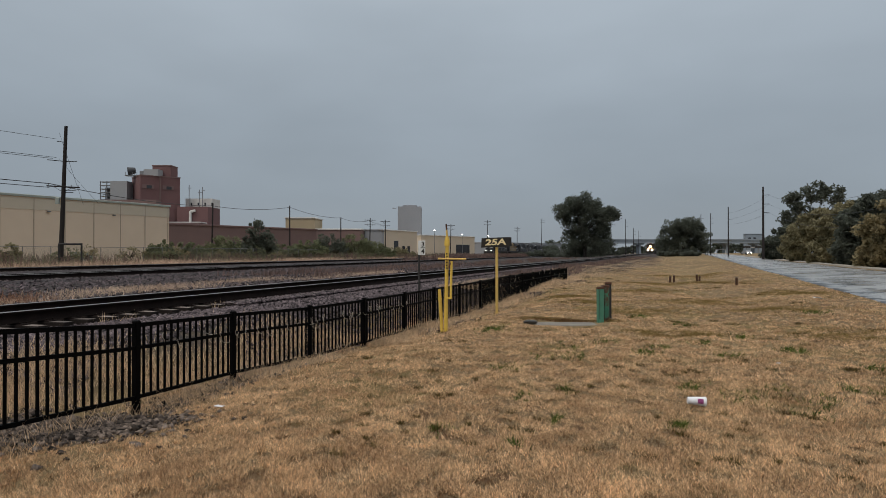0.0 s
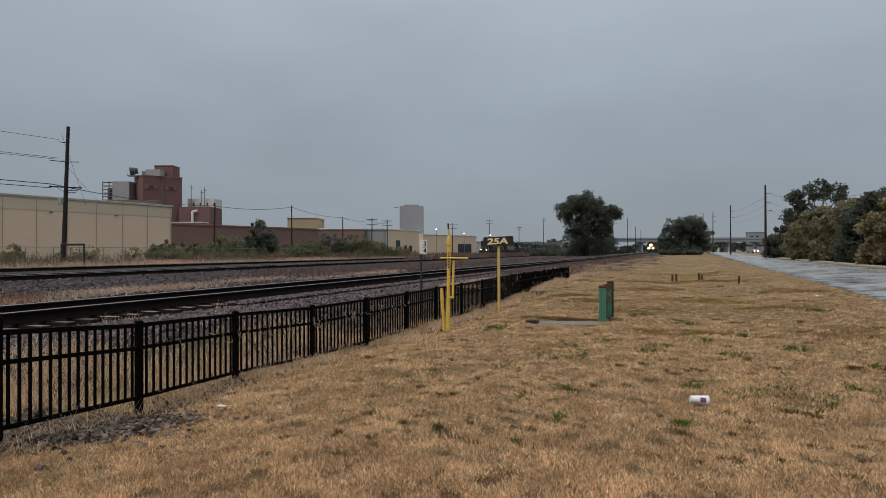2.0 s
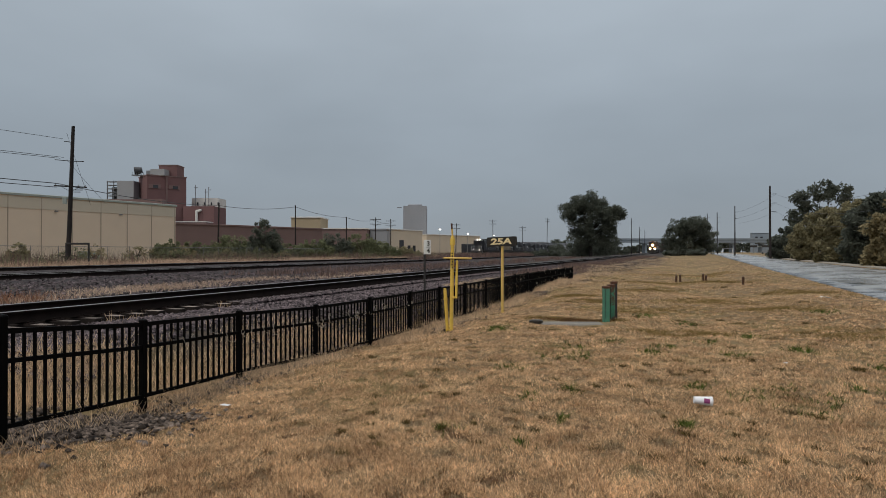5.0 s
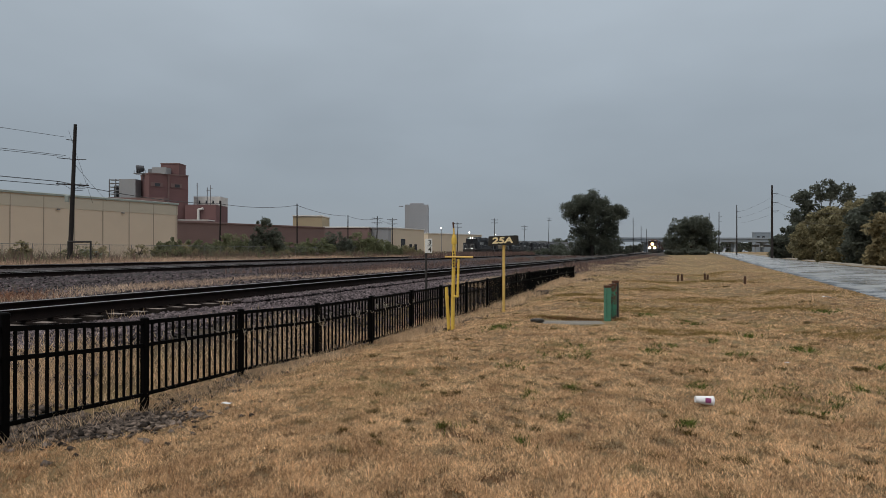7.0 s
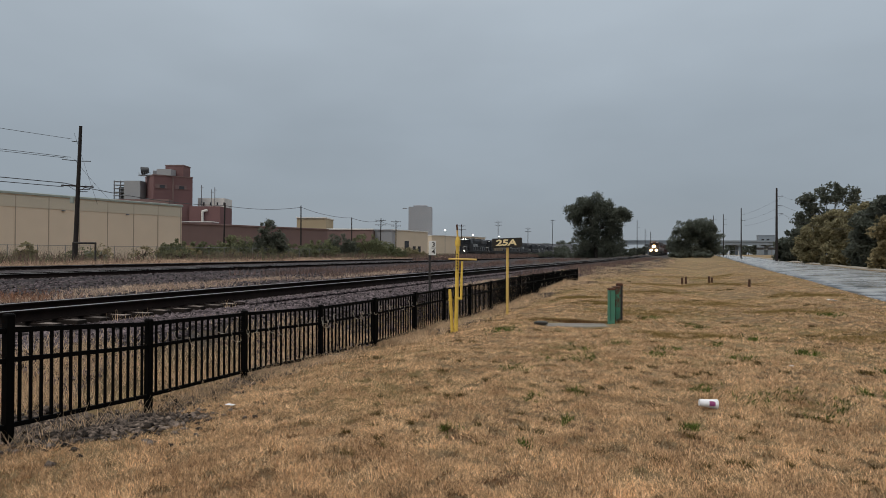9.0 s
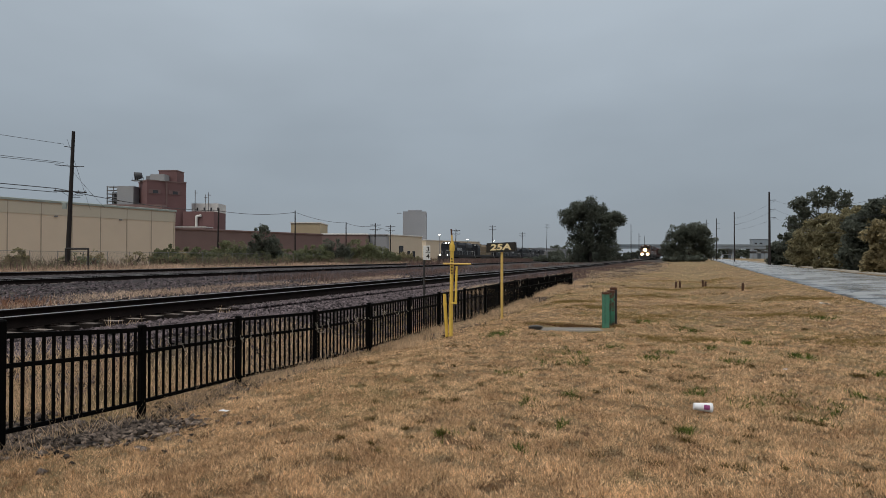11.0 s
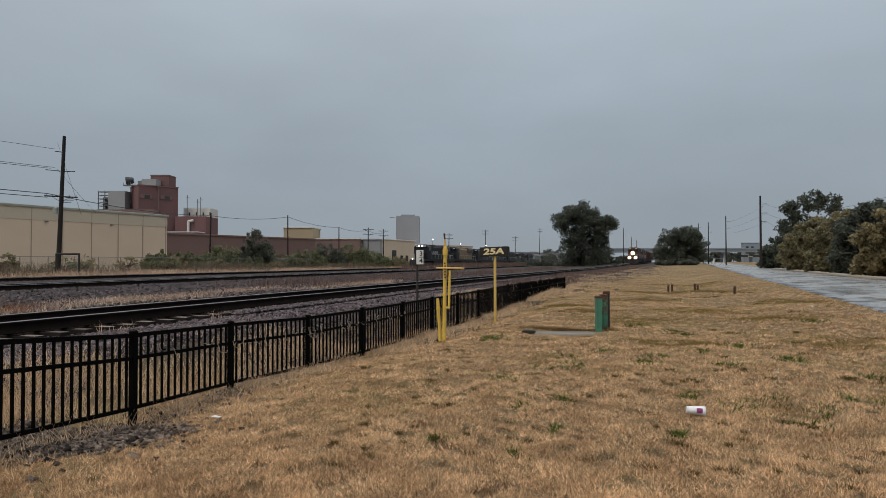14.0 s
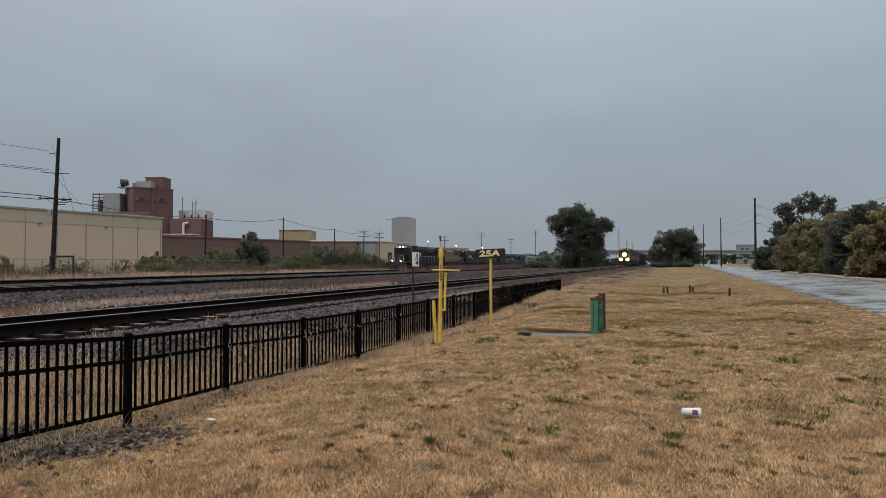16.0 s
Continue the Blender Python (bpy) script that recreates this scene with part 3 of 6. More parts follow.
def stones(name, n, place, size, label, seed, mat="stone"):
    """Loose stones, each a rough eight-sided lump. place(rng, n): their points."""
    rng = np.random.default_rng(seed)
    p = place(rng, n)
    n = len(p)
    base = np.array([(1, 0, 0), (0, 1, 0), (-1, 0, 0), (0, -1, 0), (0, 0, 0.6), (0, 0, -0.6)], float)
    v = base[None] * (size * rng.uniform(0.5, 1.2, (n, 1, 1))) * rng.uniform(0.45, 1.35, (n, 6, 3))
    a = rng.uniform(0, 6.28, n)
    c, s = np.cos(a)[:, None], np.sin(a)[:, None]
    w = v.copy()
    w[..., 0], w[..., 1] = v[..., 0] * c - v[..., 1] * s, v[..., 0] * s + v[..., 1] * c
    tilt = rng.uniform(-0.5, 0.5, n)[:, None]
    w[..., 2] += w[..., 0] * tilt
    w += p[:, None, :]
    f = np.array([(0, 1, 4), (1, 2, 4), (2, 3, 4), (3, 0, 4), (1, 0, 5), (2, 1, 5), (3, 2, 5), (0, 3, 5)])
    faces = (np.arange(n)[:, None, None] * 6 + f[None]).reshape(-1, 3)
    return tagged(new(name, soup(name, w.reshape(-1, 3), faces, M[mat])), label, "ballast stones", kind="stuff")


def near_bed(rng, n):
    y = 4 + 56 * rng.uniform(0, 1, n) ** 1.7
    u = np.where(rng.uniform(0, 1, n) < 0.8, rng.uniform(1.3, 3.1, n), rng.uniform(-2.0, 1.3, n))
    z = np.interp(np.abs(u), [0, 1.0, 1.3, 1.6, 3.0], [-0.32, -0.36, -0.35, -0.32, -0.6])
    # past the fence post the stone lies over the sleepers' ends
    over = (y > 13) & (rng.uniform(0, 1, n) < 0.42)
    u, z = np.where(over, rng.uniform(0.84, 1.5, n), u), np.where(over, -0.25, z)
    x = near_x(y) + u
    return np.stack([x, y, np.maximum(near_z(y) + z, height(x, y) + 0.012)], -1)


def cinder(rng, n):
    y = 5.4 + 34 * rng.uniform(0, 1, n) ** 1.5
    x = fence_x(y) - rng.uniform(0.0, 3.3, n)
    keep = np.sin(x * 2.1 + y * 0.8) + np.sin(y * 0.53 + 1.0) > -0.9
    x = np.where(keep | (y > 11), x, fence_x(y) - 2.6)
    return np.stack([x, y, height(x, y) + 0.008], -1)


def gravel_patch(rng, n):
    x, y = rng.normal(-5.25, 0.48, n), rng.normal(4.55, 0.38, n)
    y2 = rng.uniform(5.2, 9.5, n)
    along = rng.uniform(0, 1, n) < 0.36
    x, y = np.where(along, fence_x(y2) + rng.normal(0.08, 0.16, n), x), np.where(along, y2, y)
    return np.stack([x, y, height(x, y) + 0.01], -1)


def yard_bed(rng, n):
    y = 2 + 78 * rng.uniform(0, 1, n) ** 1.5
    x = rng.uniform(-30.5, -13.6, n) - 0.048 * y
    # up on the bed of the middle track, between and beside its rails
    u = np.abs(x + 27.2 + 0.048 * y)
    bed = np.interp(u, [0, 1.6, 3.0], [0.335, 0.31, 0.16])
    return np.stack([x, y, np.maximum(height(x, y), bed) + 0.01], -1)


def rubble(rng, n):
    y = 24 + 117 * rng.uniform(0, 1, n) ** 1.4
    x = near_x(y) + 2.6 + rng.uniform(0, 7.5, n)
    keep = bank(x, y) * (0.6 + 0.4 * np.sin(1.7 * x + 0.6 * y) * np.sin(0.8 * y)) > rng.uniform(0.1, 1.0, n)
    x, y = x[keep], y[keep]
    return np.stack([x, y, height(x, y) + 0.02], -1)


stones("bank_rubble", 24000, rubble, 0.075, "grey brown rubble on the bank past the fence", 7, "stone_brown")
stones("yard_ballast", 25000, yard_bed, 0.075, "dark loose stone between the yard tracks", 6)
stones("track_ballast", 46000, near_bed, 0.07, "loose grey crushed stone beside the rails", 3)
stones("cinder_gravel", 16000, cinder, 0.045, "dark loose gravel along the iron fence", 4)
stones("washed_gravel", 2700, gravel_patch, 0.044, "bare grey stones beside a fence post", 5, "stone_pale")


# ---------------------------------------------------------------- grass
def blades(name, n, place, tall, wide, mat, label, category, seed, lean=0.7, broad=3.0):
    """Grass blades, each one thin bent leaf. place(rng, n): their feet."""
    rng = np.random.default_rng(seed)
    p = place(rng, n)
    n = len(p)
    dist = np.hypot(p[:, 0], p[:, 1])
    a = rng.uniform(0, 6.283, n)
    h = tall * rng.uniform(0.45, 1.25, n)
    w = wide * np.clip(dist / 8.0, 0.72, broad) * rng.uniform(0.7, 1.3, n)
    across = np.stack([np.cos(a), np.sin(a), np.zeros(n)], -1) * w[:, None]
    b = rng.uniform(0, 6.283, n)
    bend = np.stack([np.cos(b), np.sin(b), np.zeros(n)], -1) * (h * rng.uniform(0.1, lean, n))[:, None]
    up = np.stack([np.zeros(n), np.zeros(n), h], -1)
    v = np.stack([p - across, p + across, p + bend + up], 1)
    tri = np.arange(n)[:, None] * 3 + np.array([[0, 1, 2]])
    return tagged(new(name, soup(name, v.reshape(-1, 3), tri, M[mat])), label, category, kind="stuff")


def polar(rng, n, lo, hi, left=-1.05, right=0.52):
    """Points over the lawn before the camera, denser near it."""
    r = lo * (hi / lo) ** (rng.uniform(0, 1, n) ** 1.2)
    a = rng.uniform(left, right, n)
    return r * np.sin(a), r * np.cos(a)


def bare(x, y, rng):
    """False on the patch of bare gravel at the fence."""
    return (x + 5.25) ** 2 / 1.1 + (y - 4.6) ** 2 / 0.8 > rng.uniform(0.7, 1.6, len(x))


def lawn(rng, n):
    """Feet of the blades, bunched into small tufts."""
    k = 9
    x, y = polar(rng, n // k, 2.6, 115)
    x, y = np.repeat(x, k), np.repeat(y, k)
    n = len(x)
    spread = 0.006 + 0.0014 * np.hypot(x, y)
    x, y = x + rng.normal(0, 1, n) * spread, y + rng.normal(0, 1, n) * spread
    keep = (x > fence_x(y) - 0.25) & (x < road_left(y) + 0.1) & bare(x, y, rng)
    keep &= ~((np.abs(x + 1.85) < 0.82) & (np.abs(y - 13.6) < 0.42))
    keep &= bank(x, y) < rng.uniform(0.15, 1.3, len(x))
    thin = 0.75 * np.sin(x * 9.3 + 1.9 * np.sin(y * 3.6)) * np.sin(y * 7.1 + 1.7 * np.sin(x * 4.7)) + 0.15 * np.sin(x * 0.8 + y * 0.5) + 0.6 * np.sin(14 * x + 6 * y) * np.sin(12 * y - 5 * x)
    thin += 0.55 * smooth(y, 9, 17) * np.sin(y * 0.8 + 0.9 * np.sin(x * 0.6) + 0.3 * x) * np.sin(x * 0.55 + 1.0)
    keep &= thin < rng.uniform(-0.25, 1.1, n)
    x, y = x[keep], y[keep]
    return np.stack([x, y, height(x, y) - 0.005], -1)


def fence_weeds(rng, n):
    y = 3.5 + 32 * rng.uniform(0, 1, n) ** 1.3
    x = fence_x(y) + rng.normal(0.15, 0.25, n)
    clump = (np.sin(y * 2.3) + np.sin(y * 0.9 + 2) + np.sin(y * 5.1) > rng.uniform(-1.6, 1.6, n)) & bare(x, y, rng) & ((y > 7.2) | (rng.uniform(0, 1, n) < 0.3))
    x, y = x[clump], y[clump]
    return np.stack([x, y, height(x, y)], -1)


def yard_weeds(rng, n):
    y = 2 + 40 * rng.uniform(0, 1, n) ** 1.6
    x = rng.uniform(-9.0, -6.0, n)
    swap = (rng.uniform(0, 1, n) < 0.6) | (y > 7)
    x = np.where(swap, rng.uniform(-18.5, -15.2, n) - 0.03 * y, x)
    clump = np.sin(x * 1.3 + y * 0.31) + np.sin(y * 0.7 - x * 0.8) > rng.uniform(-1.2, 2.0, n)
    x, y = x[clump], y[clump]
    return np.stack([x, y, height(x, y)], -1)


def far_strip(rng, n):
    s = -5 + 190 * rng.uniform(0, 1, n) ** 1.2
    o = rng.uniform(43.2, 55, n)
    a = radians(-2.75)
    x, y = -o * math.cos(a) + s * math.sin(a), o * math.sin(a) + s * math.cos(a)
    return np.stack([x, y, height(x, y)], -1)


blades("dry_grass", 2200000, lawn, 0.034, 0.0042, "straw", "short tan dormant grass of the lawn", "grass", 11, lean=1.4, broad=1.8)
def lawn_round(rng, n):
    """The rest of the lawn, beside and behind the camera."""
    x, y = rng.uniform(-12, 12, n), rng.uniform(-14, 9, n)
    a = np.arctan2(x, y)
    keep = ((a < -1.0) | (a > 0.5) | (np.hypot(x, y) < 2.8)) & (np.hypot(x, y) > 0.9) & (x > fence_x(y) - 0.25) & (x < road_left(y) + 0.1)
    x, y = x[keep], y[keep]
    return np.stack([x, y, height(x, y) - 0.005], -1)


blades("dry_lawn", 320000, lawn_round, 0.034, 0.006, "straw", "short tan dormant grass behind the viewpoint", "grass", 34, lean=1.4)
blades("fence_grass", 52000, fence_weeds, 0.135, 0.0034, "tall_straw", "taller dead grass along the iron fence", "grass", 12, lean=1.5)
def behind_fence(rng, n):
    y = 0.8 + 11 * rng.uniform(0, 1, n) ** 1.2
    x = fence_x(y) - np.abs(rng.normal(0.7, 0.9, n))
    clump = np.sin(x * 2.3 + y * 1.1) + np.sin(y * 1.9 - x) > rng.uniform(-2.0, 1.0, n)
    clump &= (x < fence_x(y) - 0.3) & bare(x, y, rng) & (rng.uniform(0, 1, n) < 1 - 0.85 * smooth(y, 5.6, 7.6))
    x, y = x[clump], y[clump]
    return np.stack([x, y, height(x, y)], -1)


def weed_strip(rng, n):
    p = far_strip(rng, n)
    keep = np.sin(p[:, 1] * 0.21) + np.sin(p[:, 1] * 0.53 + 1) + np.sin(p[:, 0] * 1.1) > rng.uniform(-0.6, 2.0, len(p))
    return p[keep & (p[:, 0] < -48)]


def brown_weeds(rng, n):
    y = 30 + 110 * rng.uniform(0, 1, n) ** 1.2
    x = rng.uniform(-24, -17, n)
    swap = rng.uniform(0, 1, n) < 0.4
    x = np.where(swap, near_x(y) + rng.uniform(2.9, 6.5, n), x)
    keep = np.sin(x * 1.7 + y * 0.4) + np.sin(y * 0.9 - x) > rng.uniform(-0.8, 2.0, n)
    x, y = x[keep], y[keep]
    return np.stack([x, y, height(x, y)], -1)


def fence_tall(rng, n):
    y = 3.6 + 28 * rng.uniform(0, 1, n) ** 1.2
    x = fence_x(y) + rng.normal(0.02, 0.09, n)
    keep = np.sin(y * 3.3) + np.sin(y * 1.3 + 1) + 0.4 * smooth(y, 18, 24) > rng.uniform(-0.6, 2.2, n)
    x, y = x[keep], y[keep]
    return np.stack([x, y, height(x, y)], -1)


def brush(rng, n):
    s = 95 + 250 * rng.uniform(0, 1, n)
    o = rng.uniform(30.5, 37.0, n)
    a = radians(-2.75)
    x, y = -o * math.cos(a) + s * math.sin(a), o * math.sin(a) + s * math.cos(a)
    keep = (s > rng.uniform(95, 150, n)) & (np.sin(x * 0.9 + y * 0.2) + np.sin(y * 0.37) > rng.uniform(-1.8, 1.2, n))
    x, y = x[keep], y[keep]
    return np.stack([x, y, height(x, y)], -1)


blades("brown_brush", 60000, brush, 1.15, 0.02, "seed_brown", "bare brown brush between the yard tracks", "brush", 27, lean=0.7)
blades("seed_stalks", 4200, fence_tall, 0.21, 0.0036, "tall_straw", "pale dead stalks leaning through the iron fence", "grass", 26, lean=1.3)
blades("bank_grass", 110000, behind_fence, 0.17, 0.0034, "tall_straw", "dead grass on the bank behind the fence", "grass", 16, lean=0.9)
blades("brown_stalks", 40000, weed_strip, 1.3, 0.012, "seed_brown", "brown dead stalks before the warehouse fence", "weeds", 28, lean=0.9)
blades("tall_weeds", 26000, weed_strip, 1.3, 0.01, "weed_green", "tall green weeds before the warehouse fence", "weeds", 17, lean=0.5)
blades("brown_weeds", 34000, brown_weeds, 0.42, 0.006, "seed_brown", "brown seeding weeds beside the tracks", "weeds", 18, lean=0.6)
blades("trackside_grass", 24000, yard_weeds, 0.17, 0.003, "verge_straw", "dead grass clumps between the tracks", "grass", 13, lean=1.6)
blades("embankment_grass", 90000, far_strip, 0.62, 0.006, "verge_straw", "tall pale dead grass beyond the tracks", "grass", 14, lean=1.2)

TUFTS = [(-1.75, 4.92, 0.10), (-1.05, 4.76, 0.08), (-1.90, 8.19, 0.20), (0.30, 7.61, 0.12), (1.21, 7.62, 0.16), (0.88, 7.06, 0.26), (1.92, 7.86,
         0.14), (-1.65, 9.27, 0.16), (-1.15, 9.17, 0.22), (-3.05, 12.34, 0.30), (-0.95, 10.98, 0.20), (-0.01, 10.62, 0.14), (0.91, 10.33, 0.16),
         (-1.30, 6.33, 0.08), (0.13, 5.68, 0.06), (-0.88, 5.62, 0.05), (1.34, 12.56, 0.20), (-0.98, 6.86, 0.10), (-3.22, 11.89, 0.20), (-0.51, 15.38,
         0.25), (0.63, 11.68, 0.14), (3.34, 16.71, 0.30), (1.5, 7.2, 0.2), (2.3, 7.6, 0.2), (-0.2, 9.9, 0.14), (-1.5, 10.2, 0.3), (2.6, 9.6, 0.12), (1.3, 6.5, 0.12), (0.4, 14.2, 0.25), (1.9, 10.9, 0.16)]


def tuft_spots(rng, n):
    k = rng.integers(0, len(TUFTS), n)
    c = np.array(TUFTS)[k]
    x, y = c[:, 0] + rng.normal(0, 0.62, n) * c[:, 2], c[:, 1] + rng.normal(0, 1.0, n) * c[:, 2]
    keep = np.sin(x * 19 + 2 * np.sin(y * 8)) * np.sin(y * 15 + 2 * np.sin(x * 11)) > rng.uniform(-0.3, 0.6, n)
    x, y = x[keep], y[keep]
    return np.stack([x, y, height(x, y)], -1)


def thatch_spots(rng, n):
    x, y = polar(rng, n, 2.8, 45)
    v = 0.75 * np.sin(x * 9.3 + 1.9 * np.sin(y * 3.6)) * np.sin(y * 7.1 + 1.7 * np.sin(x * 4.7)) + 0.6 * np.sin(14 * x + 6 * y) * np.sin(12 * y - 5 * x)
    keep = (v > rng.uniform(0.45, 0.95, n)) & (x > fence_x(y)) & (x < road_left(y))
    x, y = x[keep], y[keep]
    return np.stack([x, y, height(x, y)], -1)


def olive_spots(rng, n):
    r = rng.uniform(4, 50, n)
    a = rng.uniform(-0.4, 0.5, n)
    x, y = r * np.sin(a), r * np.cos(a)
    v = np.sin(x * 1.9 + 0.7 + np.sin(y * 0.7)) * np.sin(y * 1.1 + np.sin(x * 1.9)) + 0.5 * np.sin(x * 5.1 + y * 3.2)
    keep = (v > rng.uniform(0.35, 1.1, n)) & (x > -2.6) & (x < road_left(y)) & (y > rng.uniform(5, 14, n))
    x, y = x[keep], y[keep]
    return np.stack([x, y, height(x, y)], -1)


# broad dull patches: middle, half width and half depth
PATCHES = [(-0.75, 25.0, 1.3, 0.7), (-0.7, 16.6, 1.3, 0.9), (3.1, 12.8, 0.9, 0.8), (4.0, 23.0, 1.0, 0.8), (-2.0, 14.25, 0.95, 0.22), (1.2, 19.5, 1.2, 0.6), (-1.9, 19.0, 0.8, 0.5),
           (2.1, 31.5, 1.4, 0.7), (-0.4, 30.5, 1.6, 0.8), (0.9, 37.0, 1.5, 1.2), (2.6, 44.0, 1.2, 2.0), (2.6, 17.5, 0.9, 0.5), (-2.9, 21.5, 0.7, 0.6), (0.2, 12.6, 0.8, 0.35)]


def patch_spots(rng, n):
    c = np.array(PATCHES)[rng.integers(0, len(PATCHES), n)]
    x, y = c[:, 0] + rng.normal(0, 0.6, n) * c[:, 2], c[:, 1] + rng.normal(0, 0.6, n) * c[:, 3]
    keep = np.sin(x * 4.1 + 1.7 * np.sin(y * 2.2)) * np.sin(y * 6.3 + np.sin(x * 3.1)) > rng.uniform(-0.7, 0.6, n)
    x, y = x[keep], y[keep]
    return np.stack([x, y, height(x, y)], -1)


def clump_spots(rng, n):
    """Small dark clumps strewn over the lawn."""
    k = 230
    cx, cy = polar(rng, k, 4.6, 34, -0.5, 0.55)
    r = rng.uniform(0.02, 0.09, k) * np.clip(cy / 9, 0.6, 1.6)
    i = rng.integers(0, k, n)
    x, y = cx[i] + rng.normal(0, 0.8, n) * r[i], cy[i] + rng.normal(0, 0.5, n) * r[i]
    keep = (x > fence_x(y) + 0.6) & (x < road_left(y) - 0.2)
    x, y = x[keep], y[keep]
    return np.stack([x, y, height(x, y)], -1)


def bank_tufts(rng, n):
    y = 23 + 100 * rng.uniform(0, 1, n) ** 1.5
    x = near_x(y) + rng.uniform(2.8, 11, n)
    keep = (bank(x, y) > 0.1) & (np.sin(1.3 * x + 0.5 * y + np.sin(y * 0.4)) + np.sin(0.9 * y - 1.6 * x) > rng.uniform(-0.9, 1.6, n))
    x, y = x[keep], y[keep]
    return np.stack([x, y, height(x, y)], -1)


def litter_spots(rng, n):
    x, y = rng.normal(-1.95, 0.36, n), rng.normal(14.2, 0.09, n)
    return np.stack([x, y, height(x, y)], -1)


blades("bank_tufts", 110000, bank_tufts, 0.1, 0.0036, "tall_straw", "dead grass between the stones of the bank", "grass", 31, lean=1.5)
blades("leaf_litter", 5000, litter_spots, 0.034, 0.008, "thatch", "dark brown litter heaped behind the concrete pad", "leaf litter", 32, lean=1.6)
def far_fence(rng, n):
    y = 15 + 18.5 * rng.uniform(0, 1, n)
    x = fence_x(y) + np.abs(rng.normal(0.05, 0.14, n))
    keep = np.sin(y * 4.1) + np.sin(y * 1.7 + 2) > rng.uniform(-0.4, 1.8, n)
    x, y = x[keep], y[keep]
    return np.stack([x, y, height(x, y)], -1)


def fence_foot(rng, n):
    y = 12.5 + 21 * rng.uniform(0, 1, n)
    x = fence_x(y) + np.abs(rng.normal(0.1, 0.32, n))
    keep = np.sin(y * 1.3 + x) + np.sin(y * 0.6) > rng.uniform(-1.5, 1.5, n)
    x, y = x[keep], y[keep]
    return np.stack([x, y, height(x, y) + 0.015], -1)


stones("fence_gravel", 5200, fence_foot, 0.045, "pale grey stones strewn along the fence foot", 8, "stone_pale")
blades("pale_weeds", 1300, far_fence, 0.22, 0.004, "tall_straw", "pale seeding weeds before the far fence panels", "weeds", 33, lean=0.7)
def track_weeds(rng, n):
    """Two dead weeds between the sleepers' ends of the near track."""
    c = np.array([(-9.85, 9.2), (-9.8, 9.6), (-9.85, 12.3)])[rng.integers(0, 3, n)]
    x, y = c[:, 0] + rng.normal(0, 0.07, n), c[:, 1] + rng.normal(0, 0.1, n)
    return np.stack([x, y, near_z(y) - 0.36], -1)


def rusty_weeds(rng, n):
    x, y = rng.normal(-16.6, 0.5, n), 12.0 + rng.normal(0, 0.7, n)
    return np.stack([x, y, height(x, y)], -1)


blades("track_weeds", 54, track_weeds, 0.24, 0.004, "tall_straw", "dead weeds growing between the sleepers", "weeds", 35, lean=0.9)
blades("rusty_weeds", 420, rusty_weeds, 0.3, 0.004, "rust_weed", "rust-red seeding weeds between the tracks", "weeds", 36, lean=0.9)
blades("dull_patches", 60000, patch_spots, 0.05, 0.0034, "olive_grass", "dull olive brown patches of low grass", "grass", 29, lean=1.3)
blades("dark_clumps", 17000, clump_spots, 0.044, 0.004, "dark_weed", "small dark clumps in the dormant lawn", "weeds", 30, lean=1.4)
blades("brown_thatch", 190000, thatch_spots, 0.035, 0.004, "thatch", "dark brown thatch patches in the lawn", "grass", 19, lean=1.5)
blades("olive_grass", 140000, olive_spots, 0.042, 0.003, "olive_grass", "olive tinged grass patches in the lawn", "grass", 20, lean=1.3)
blades("green_weeds", 8000, tuft_spots, 0.055, 0.007, "tuft_green", "low green weed tufts in the dry lawn", "weeds", 15, lean=1.6)


# ---------------------------------------------------------------- iron fence
def build_fence():
    root = thing("iron_fence", Matrix.Identity(4), "low black iron picket fence along the tracks", "fence")
    post = Shape().box((0.068, 0.068, 1.16), (0, 0, 0.42), 0.004).box((0.078, 0.078, 0.03), (0, 0, 1.005), 0.012).mesh("post", M["black_paint"])
    picket = Shape().box((0.024, 0.024, 0.80), (0, 0, 0.585), 0.003).mesh("picket", M["black_paint"])
    for x, y, z in FENCE:
        part("post", post, None, root, at=pose(x, y, z - (0.915 if y < 4.5 else 1.0)))
    for (xa, ya, za), (xb, yb, zb) in zip(FENCE[:-1], FENCE[1:]):
        turn = -math.degrees(math.atan2(xb - xa, yb - ya))
        n = math.hypot(xb - xa, yb - ya)
        for zr, hh in ((0.985, 0.046), (0.735, 0.04), (0.19, 0.04)):
            s = Shape()
            outline = [(-0.016, -hh / 2), (0.016, -hh / 2), (0.016, hh / 2), (-0.016, hh / 2)]
            v = [(x, 0.04, z) for x, z in outline] + [(x, n - 0.04, z + zb - za) for x, z in outline]
            s.add(v, [(0, 1, 5, 4), (1, 2, 6, 5), (2, 3, 7, 6), (3, 0, 4, 7), (3, 2, 1, 0), (4, 5, 6, 7)])
            part("rail", s, M["black_paint"], root, at=pose(xa, ya, za - 1.02 + zr, 0, 0, turn))
        for i in range(1, 16):
            k = i / 16
            part("picket", picket, None, root, at=pose(xa + (xb - xa) * k, ya + (yb - ya) * k, za - 1.02 + (zb - za) * k, 0, 0, turn))
    return root


build_fence()


